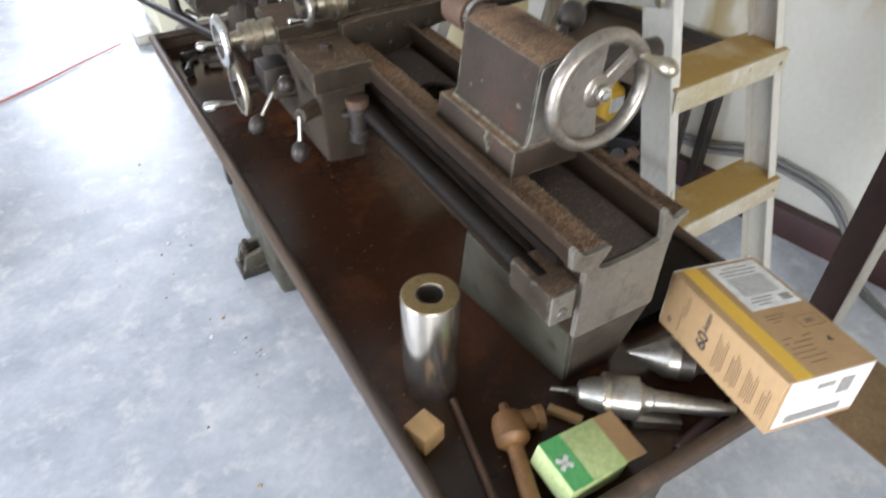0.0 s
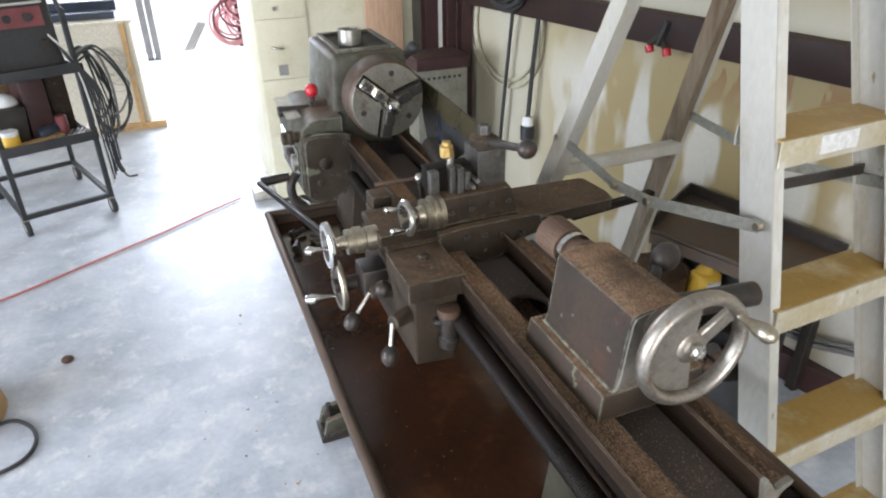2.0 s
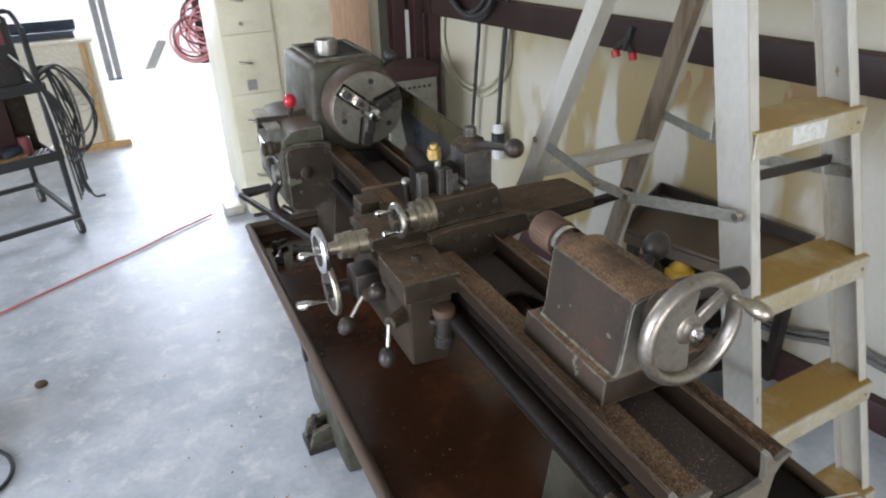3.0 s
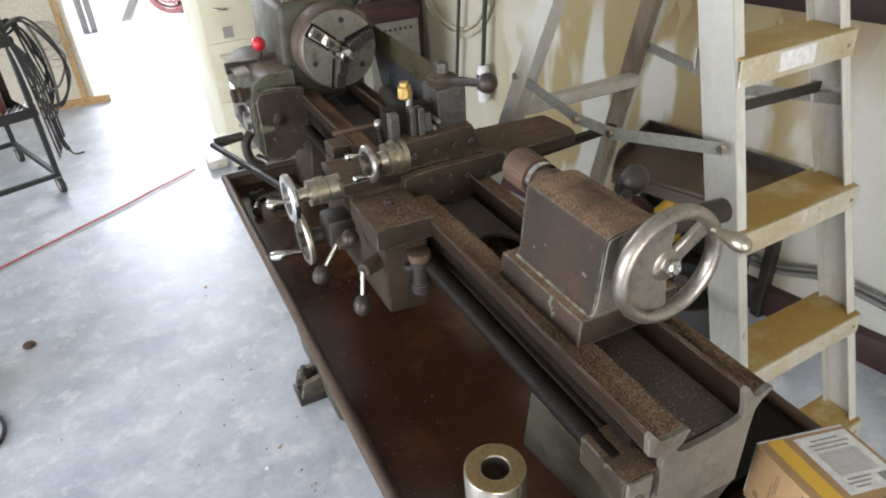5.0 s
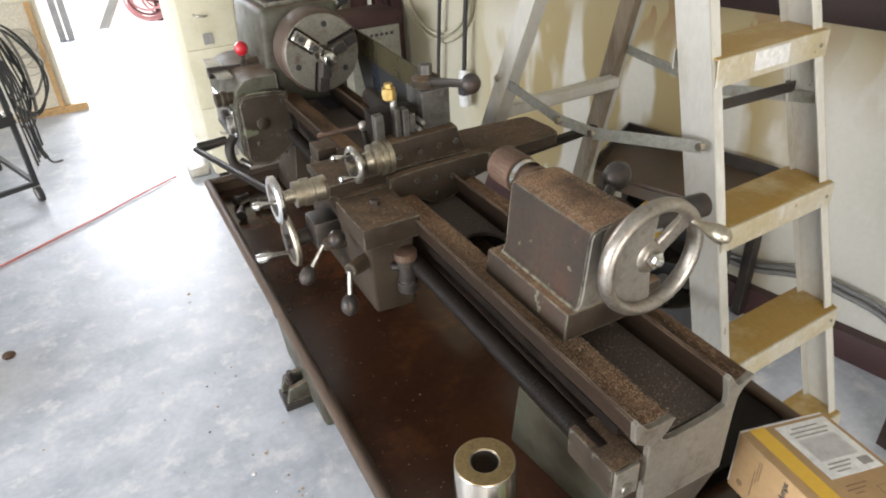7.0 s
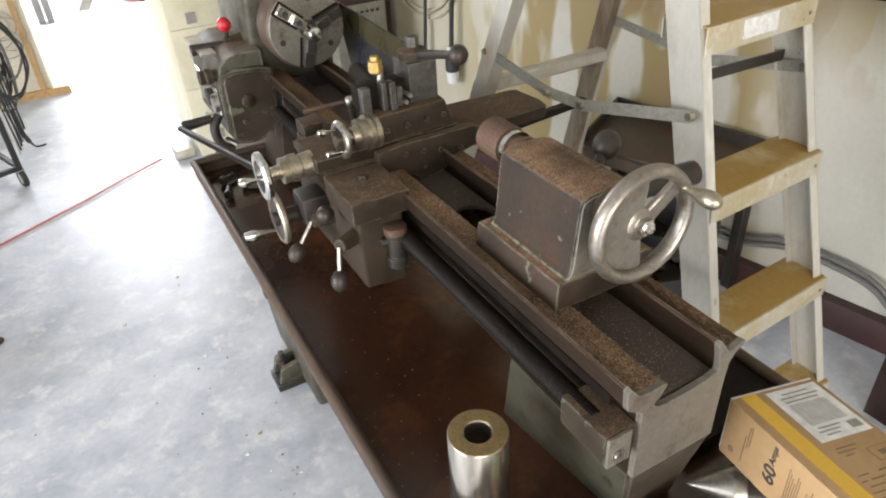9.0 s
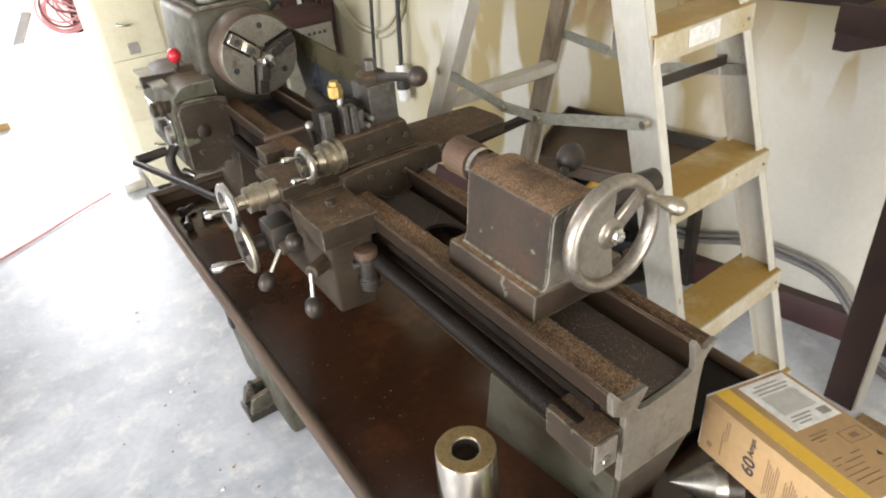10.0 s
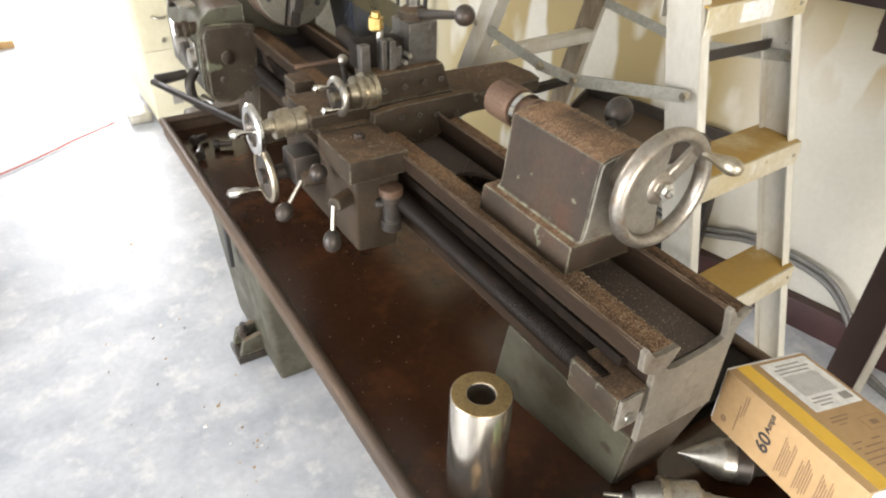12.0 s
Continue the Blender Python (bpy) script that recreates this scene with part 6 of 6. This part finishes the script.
part("cabinet_plinth", box(bm_(), 0.02, 0.84, 3.34, 3.98, 0.0, 0.03), "darksteel", cab)
for k in range(6):
    z = 0.10 + 0.31 * k
    dr = part("drawer_front", box(bm_(), 0.004, 0.27, 3.307, 3.319, z, z + 0.308, 0.002), "cream", cab)
    pull = part("drawer_pull", tube(bm_(), [(0.075, 3.307, z + 0.17), (0.078, 3.285, z + 0.168), (0.12, 3.283, z + 0.162), (0.135, 3.307, z + 0.16)], 0.006, 8, 4), "steel", dr, "small bright pull")
    part("card_slot", box(bm_(), 0.095, 0.145, 3.303, 3.3065, z + 0.02, z + 0.075) if k % 2 == 0 else cyl(bm_(), (0.11, 3.300, z + 0.05), (0.11, 3.3065, z + 0.05), 0.011, seg=12), "grey_ink" if k % 2 == 0 else "steel", dr)
solid("pink_board", hexa(bm_(), ((0.58, 3.27, 0.0), (0.79, 3.27, 0.0), (0.79, 3.285, 0.0), (0.58, 3.285, 0.0)), ((0.58, 3.295, 1.95), (0.79, 3.295, 1.95), (0.79, 3.306, 1.95), (0.58, 3.306, 1.95)), 0.002), "tan_board", "tan-pink board leaning against the cream cabinet", "board", loc=(0.68, 3.28, 0))
solid("floor_jack_base", box(bm_(), -0.13, -0.012, 3.4, 3.56, 0.0, 0.055, 0.022, 3), "alu", "pale grey rounded metal foot beside the cream cabinet", "metal foot", loc=(-0.08, 3.45, 0))

# ---- the floor ----
solid("red_air_hose", tube(bm_(), [(-0.2, 3.481, 0.009), (-0.42, 3.34, 0.009), (-0.61, 3.205, 0.009), (-0.82, 3.075, 0.009), (-1.014, 2.955, 0.009), (-1.351, 2.755, 0.009), (-1.9, 2.5, 0.009), (-2.5, 2.45, 0.009)], 0.0055, 10, 6), "redhose", "thin red air hose lying across the floor", "hose", loc=(-1, 3, 0.001))
solid("black_cable", tube(bm_(), [(-1.6, 1.72, 0.008), (-1.35, 1.78, 0.008), (-1.2, 1.86, 0.008), (-1.115, 1.80, 0.008), (-1.09, 1.70, 0.008), (-1.14, 1.62, 0.008), (-1.3, 1.58, 0.008), (-1.7, 1.5, 0.008)], 0.007, 10, 6), "rubber", "black cable looped on the concrete floor", "cable", loc=(-1.3, 1.7, 0.001))
solid("wood_stump", rev(bm_(), (-1.36, 1.93, 0.0), (0, 0, 1), [(0, 0.15), (0.02, 0.16), (0.1, 0.15), (0.2, 0.155), (0.21, 0.14), (0.212, 0)], 24), "wood", "weathered brown wood stump on the floor", "wood stump", loc=(-1.36, 1.93, 0))
rnd = random.Random(4)
for k in range(44):
    x, y = (-0.22 - abs(rnd.gauss(0, 0.13)), rnd.uniform(0.85, 1.7)) if k > 12 else (rnd.uniform(-1.1, -0.3), rnd.uniform(0.4, 2.6))
    r = rnd.uniform(0.003, 0.009) * (0.6 if k > 20 else 1)
    bm = hexa(bm_(), [(x + r * math.cos(a), y + 0.8 * r * math.sin(a), 0.0005) for a in (0.3, 1.7, 3.3, 4.9)], [(x + 0.6 * r * math.cos(a), y + 0.5 * r * math.sin(a), r * 0.6) for a in (0.5, 1.9, 3.5, 5.1)])
    solid("floor_chip", bm, ("wood", "rust", "white_paper", "wood", "old_card")[k % 5], "small chip of debris lying on the concrete floor", "debris", group="debris on the floor", loc=(x, y, 0.0005))
solid("dirt_clod", ball(bm_(), (-1.027, 2.164, 0.010), 0.017, (1, 0.2, 0), 1.4, 10, 6), "rust", "dark dirt clod on the floor", "debris", loc=(-1.027, 2.164, 0.0))

# ---- welding cart ----
cart = thing("welding_cart", (-1.1, 3.8, 0.0), "black tubular steel welding cart with two shelves on casters", "cart")
X0, X1, Y0, Y1 = -1.325, -0.885, 3.42, 4.12
for x in (X0, X1):
    part("front_leg", bar(bm_(), (x, Y0, 0.10), (x, Y0, 1.12), 0.026, 0.026, (1, 0, 0), 0.003), "black", cart)
    part("rear_leg", bar(bm_(), (x, Y1, 0.10), (x, Y1, 0.86), 0.026, 0.026, (1, 0, 0), 0.003), "black", cart)
    part("base_rail", bar(bm_(), (x, Y0, 0.112), (x, Y1, 0.112), 0.026, 0.026, (0, 0, 1), 0.003), "black", cart)
    for y in (Y0 + 0.02, Y1 - 0.02):
        wheel_ = part("caster", ring(bm_(), (x - 0.012, y, 0.046), (1, 0, 0), [(0, 0.03), (0, 0.045), (0.004, 0.048), (0.022, 0.048), (0.026, 0.045), (0.026, 0.03)], 30), "rubber", cart)
        part("caster_hub", cyl(bm_(), (x - 0.01, y, 0.046), (x + 0.01, y, 0.046), 0.0305, seg=20), "alu", wheel_)
        part("caster_fork", box(bm_(), x - 0.018, x + 0.018, y - 0.02, y + 0.02, 0.088, 0.1), "steel", wheel_)
for y in (Y0, Y1):
    part("base_rail", bar(bm_(), (X0, y, 0.112), (X1, y, 0.112), 0.026, 0.026, (0, 0, 1), 0.003), "black", cart)
for z in (0.455, 0.815):
    sh_ = part("shelf", box(bm_(), X0 + 0.014, X1 - 0.014, Y0 - 0.005, Y1, z, z + 0.006), "black", cart)
    part("shelf_lip", box(bm_(), X0 - 0.012, X1 + 0.012, Y0 - 0.02, Y0 - 0.0135, z - 0.012, z + 0.04, 0.002), "black", sh_)
    part("shelf_lip", box(bm_(), X0 + 0.014, X0 + 0.02, Y0 - 0.005, Y1, z + 0.006, z + 0.035), "black", sh_)
    part("shelf_lip", box(bm_(), X1 - 0.02, X1 - 0.014, Y0 - 0.005, Y1, z + 0.006, z + 0.035), "black", sh_)
part("hoop", tube(bm_(), [(X0, Y0, 1.10), (X0 + 0.03, Y0, 1.19), (-1.14, Y0, 1.2), (-1.1, Y0, 1.245), (-1.02, Y0, 1.245), (-0.98, Y0, 1.2), (X1 - 0.03, Y0, 1.19), (X1, Y0, 1.10)], 0.011, 10, 3), "black", cart, "worn bent tube handle")
welder = thing("welding_machine", (-1.1, 3.75, 0.8215), "dark grey welding machine with a dull red control panel", "welding machine")
part("machine_case", hexa(bm_(), ((-1.28, 3.46, 0.8215), (-0.915, 3.46, 0.8215), (-0.915, 4.05, 0.8215), (-1.28, 4.05, 0.8215)), ((-1.28, 3.49, 1.17), (-0.915, 3.49, 1.17), (-0.915, 4.05, 1.17), (-1.28, 4.05, 1.17)), 0.03, 3), "rubber", welder)
panel = part("control_panel", hexa(bm_(), ((-1.25, 3.472, 1.04), (-0.96, 3.472, 1.04), (-0.96, 3.476, 1.04), (-1.25, 3.476, 1.04)), ((-1.25, 3.480, 1.13), (-0.96, 3.480, 1.13), (-0.96, 3.484, 1.13), (-1.25, 3.484, 1.13))), "dullred", welder, "dull red control panel")
for x in (-1.2, -1.12, -1.03):
    part("control_knob", cyl(bm_(), (x, 3.466, 1.085), (x, 3.476, 1.085), 0.02, seg=18), "black", panel)
part("machine_strip", box(bm_(), -1.26, -0.95, 3.462, 3.478, 1.145, 1.155), "alu", welder)
part("machine_outlet", cyl(bm_(), (-0.985, 3.445, 0.95), (-0.985, 3.47, 0.95), 0.024, seg=18), "darksteel", welder)
# things on the cart's lower shelf
bin_ = thing("scrap_bin", (-1.2, 3.6, 0.4615), "grey plastic bin with white rags on the cart's lower shelf", "bin")
part("bin_body", hexa(bm_(), ((-1.28, 3.52, 0.4615), (-1.17, 3.52, 0.4615), (-1.17, 3.7, 0.4615), (-1.28, 3.7, 0.4615)), ((-1.30, 3.5, 0.66), (-1.15, 3.5, 0.66), (-1.15, 3.72, 0.66), (-1.30, 3.72, 0.66)), 0.008), "darksteel", bin_)
part("bin_rags", ball(bm_(), (-1.225, 3.6, 0.66), 0.06, (1, 0, 0), 1.1, 12, 7), "white_paper", bin_, "crumpled white rags")
solid("brown_case", box(bm_(), -1.145, -1.03, 3.55, 3.95, 0.4615, 0.77, 0.008), "maroon", "dark brown tool case on the cart's lower shelf", "case", loc=(-1.08, 3.7, 0.4615))
solid("parts_drawer_box", box(bm_(), -1.02, -0.912, 3.62, 4.0, 0.4615, 0.765, 0.004), "castgrey", "dark parts box on the cart's lower shelf", "box", loc=(-0.96, 3.78, 0.4615))
solid("red_can", cyl(bm_(), (-1.0, 3.54, 0.4615), (-1.0, 3.54, 0.57), 0.03, seg=18, bev=0.003), "dullred", "small dark red can on the cart's lower shelf", "can", loc=(-1.0, 3.54, 0.4615))
tin = thing("yellow_tin", (-1.285, 3.47, 0.4615), "yellow tin with a white lid on the cart's lower shelf", "tin")
part("tin_body", cyl(bm_(), (-1.262, 3.475, 0.4615), (-1.262, 3.475, 0.535), 0.04, seg=20), "carton_yellow", tin)
part("tin_lid", cyl(bm_(), (-1.262, 3.475, 0.535), (-1.262, 3.475, 0.56), 0.042, seg=20, bev=0.003), "white_paper", tin, "white lid")
for k, (x, y, a) in enumerate(((-1.16, 3.46, 0.3), (-1.10, 3.48, -0.2), (-0.98, 3.46, 0.5))):
    bm = placed(box(bm_(), -0.07, 0.07, -0.035, 0.035, 0, 0.002), pose(x, y, 0.463 + 0.003 * k, 0, 0, math.degrees(a) * 0.3))
    solid("paper_sheet", bm, "white_paper" if k < 2 else "grey_ink", "loose paper lying on the cart's lower shelf", "paper", group="papers on the cart", loc=(x, y, 0.463))
for k in range(5):
    x = -1.05 + 0.028 * k
    solid("welding_rod", cyl(bm_(), (x, 3.435, 0.474 + 0.002 * k), (x + 0.07, 3.56, 0.474 + 0.002 * k), 0.003, seg=6), "steel", "thin grey welding rod on the cart's lower shelf", "rod", group="welding rods", loc=(x, 3.44, 0.474))
solid("small_parts_box", placed(box(bm_(), -0.07, 0.07, -0.09, 0.09, 0, 0.29, 0.004), pose(-1.23, 3.9, 0.4615, 0, 0, 8)), "old_card", "worn brown cardboard parts box on the cart's lower shelf", "box", loc=(-1.23, 3.9, 0.4615))
solid("grinder_body", rev(bm_(), (-1.13, 3.50, 0.497), (0.9, 0.35, 0.12), [(0, 0.02), (0.02, 0.033), (0.08, 0.03), (0.1, 0.022), (0.16, 0.02), (0.17, 0.01)], 18), "blue", "dark hand grinder lying on the cart's lower shelf", "grinder", loc=(-1.1, 3.5, 0.4615))
solid("offcut", bar(bm_(), (-1.26, 3.44, 0.481), (-1.02, 3.5, 0.485), 0.05, 0.012, (0, 0, 1), 0.002), "wood", "short pale wood offcut on the cart's lower shelf", "offcut", loc=(-1.15, 3.47, 0.475))
rag = bm_()
ball(rag, (-1.28, 3.5, 0.90), 0.05, (1, 0.3, 0), 1.3, 14, 8)
for v in rag.verts:
    v.co.z = 0.8225 + max(0, v.co.z - 0.8225) * (0.65 + 0.3 * math.sin(60 * v.co.x + 40 * v.co.y))
solid("shop_rag", rag, "dirtyrag", "crumpled dirty rag beside the welding machine", "rag", loc=(-1.28, 3.5, 0.8225))
# cables hung on the cart's side
bundle = thing("welding_cable_bundle", (-0.85, 3.55, 0.4), "bundle of black welding cables hanging in loops on the cart", "cable bundle")
rc_ = random.Random(21)
for k in range(10):
    top = Vector((-0.872 + rc_.uniform(-0.01, 0.02), 3.43 + rc_.uniform(0, 0.1), 0.86 + rc_.uniform(-0.02, 0.03)))
    out, low = rc_.uniform(0.05, 0.19), rc_.uniform(0.3, 0.62)
    pts = [top, top + Vector((0.03 + out * 0.4, rc_.uniform(-0.02, 0.02), 0.02)), top + Vector((0.02 + out, rc_.uniform(-0.03, 0.04), -0.14)), Vector((top.x + 0.05 + out * rc_.uniform(0.7, 1.1), top.y + 0.03, low + 0.12)), Vector((top.x + 0.04 + out * 0.5, top.y + rc_.uniform(0, 0.05), low)), Vector((top.x + 0.02, top.y + 0.01, low + 0.1)), top + Vector((0.008, 0, -0.05))]
    part("cable_loop", tube(bm_(), pts, rc_.uniform(0.0045, 0.0075), 6, 5), "hosegrey" if k % 5 == 4 else "black", bundle)
for k in range(7):
    w = rc_.uniform(-0.012, 0.012)
    part("cable_run", tube(bm_(), [(-0.97 + 0.012 * k, 3.43, 1.0 - 0.02 * k), (-0.905 + w, 3.41, 0.88), (-0.872 + 0.011 * k, 3.405, 0.7), (-0.868 + 0.013 * k + w, 3.405, 0.45), (-0.855 + 0.011 * k, 3.41, 0.18 + 0.02 * k)], 0.0055, 6, 5), "alu" if k == 0 else "black", bundle)
torch = part("torch_handle", tube(bm_(), [(-0.80, 3.45, 0.40), (-0.80, 3.44, 0.28), (-0.785, 3.43, 0.22)], 0.013, 8, 4), "black", bundle, "black torch handle")
part("torch_neck", tube(bm_(), [(-0.785, 3.43, 0.22), (-0.765, 3.42, 0.19), (-0.72, 3.41, 0.188)], 0.006, 8, 4), "darksteel", torch)

# the cart stands turned on the floor, with all that lies on it
TURN = Matrix.Translation((-1.30, 3.43, 0)) @ Matrix.Rotation(radians(20), 4, "Z") @ Matrix.Translation((1.325, -3.42, 0))
ON_CART = ("welding_cart", "welding_machine", "scrap_bin", "brown_case", "parts_drawer_box", "red_can", "yellow_tin", "paper_sheet", "welding_rod", "small_parts_box", "grinder_body", "offcut", "shop_rag", "welding_cable_bundle")
for ob in list(scene.objects):
    if ob.parent is None and ob.name.split(".")[0] in ON_CART:
        ob.location = TURN @ ob.location
        ob.rotation_euler = (0, 0, radians(20))

# ---- far end ----
crate = thing("plywood_crate", (-0.9, 5.3, 0.0), "pale plywood crate with an open lid strip", "crate")
part("crate_front", box(bm_(), -1.5, -0.66, 5.15, 5.17, 0.0, 0.78), "ply", crate)
part("crate_side", box(bm_(), -0.68, -0.66, 5.17, 5.75, 0.0, 0.78), "ply", crate)
part("crate_back", box(bm_(), -1.5, -0.68, 5.73, 5.75, 0.0, 0.78), "ply", crate)
part("crate_side", box(bm_(), -1.5, -1.48, 5.17, 5.73, 0.0, 0.78), "ply", crate)
part("crate_top", box(bm_(), -1.52, -0.64, 5.13, 5.77, 0.78, 0.80, 0.003), "ply", crate)
part("crate_batten", box(bm_(), -0.735, -0.70, 5.13, 5.149, 0.0, 0.78), "wood", crate)
part("crate_skid", box(bm_(), -1.5, -0.55, 5.12, 5.16, 0.0, 0.05), "wood", crate)
tray = thing("steel_tray", (-1.0, 5.4, 0.8), "dark blue steel tray lying on the plywood crate", "tray")
part("tray_floor", box(bm_(), -1.3, -0.75, 5.25, 5.7, 0.8005, 0.806), "blue", tray)
part("tray_wall", box(bm_(), -1.3, -0.75, 5.25, 5.256, 0.806, 0.85), "blue", tray)
part("tray_wall", box(bm_(), -1.3, -0.75, 5.694, 5.7, 0.806, 0.87), "blue", tray)
wc = thing("wire_coil", (-0.85, 5.12, 0.45), "thin wire coil hanging on the plywood crate", "wire coil")
for k in range(5):
    part("coil_turn", torus(bm_(), (-0.86 + 0.03 * (k % 3), 5.135 - 0.004 * k, 0.52 - 0.06 * (k // 2)), (0, 1, 0), 0.085 + 0.012 * (k % 3), 0.003, 32, 6), "steel", wc)
bm = bm_()
box(bm, -0.66, -0.60, 7.56, 7.70, 0, 3.2)
box(bm, -0.58, -0.52, 7.56, 7.70, 0, 3.2)
solid("door_post", bm, "hosegrey", "dark steel double door post in the far doorway", "post", loc=(-0.6, 7.6, 0))
solid("propped_plank", bar(bm_(), (-0.3, 8.0, -0.14), (-0.02, 8.3, 0.22), 0.1, 0.03, (0, 0, 1)), "alu", "pale plank propped outside the door", "plank", loc=(-0.2, 8.1, -0.15))
rc = thing("red_hose_coils", (0.42, 8.25, -0.15), "tangled coils of red hose hanging outside the door", "hose coil")
rr_ = random.Random(7)
for k in range(16):
    part("coil_turn", torus(bm_(), (0.42 + rr_.uniform(-0.14, 0.14), 8.25 + rr_.uniform(-0.1, 0.1), 0.30 + rr_.uniform(-0.16, 0.2)), (rr_.uniform(-0.5, 0.5), 1, rr_.uniform(-0.4, 0.4)), rr_.uniform(0.16, 0.26), 0.012, 36, 6), "hazered" if k % 4 else "dullred", rc)
part("coil_stand", box(bm_(), 0.38, 0.46, 8.28, 8.34, -0.15, 0.95), "maroon", rc)
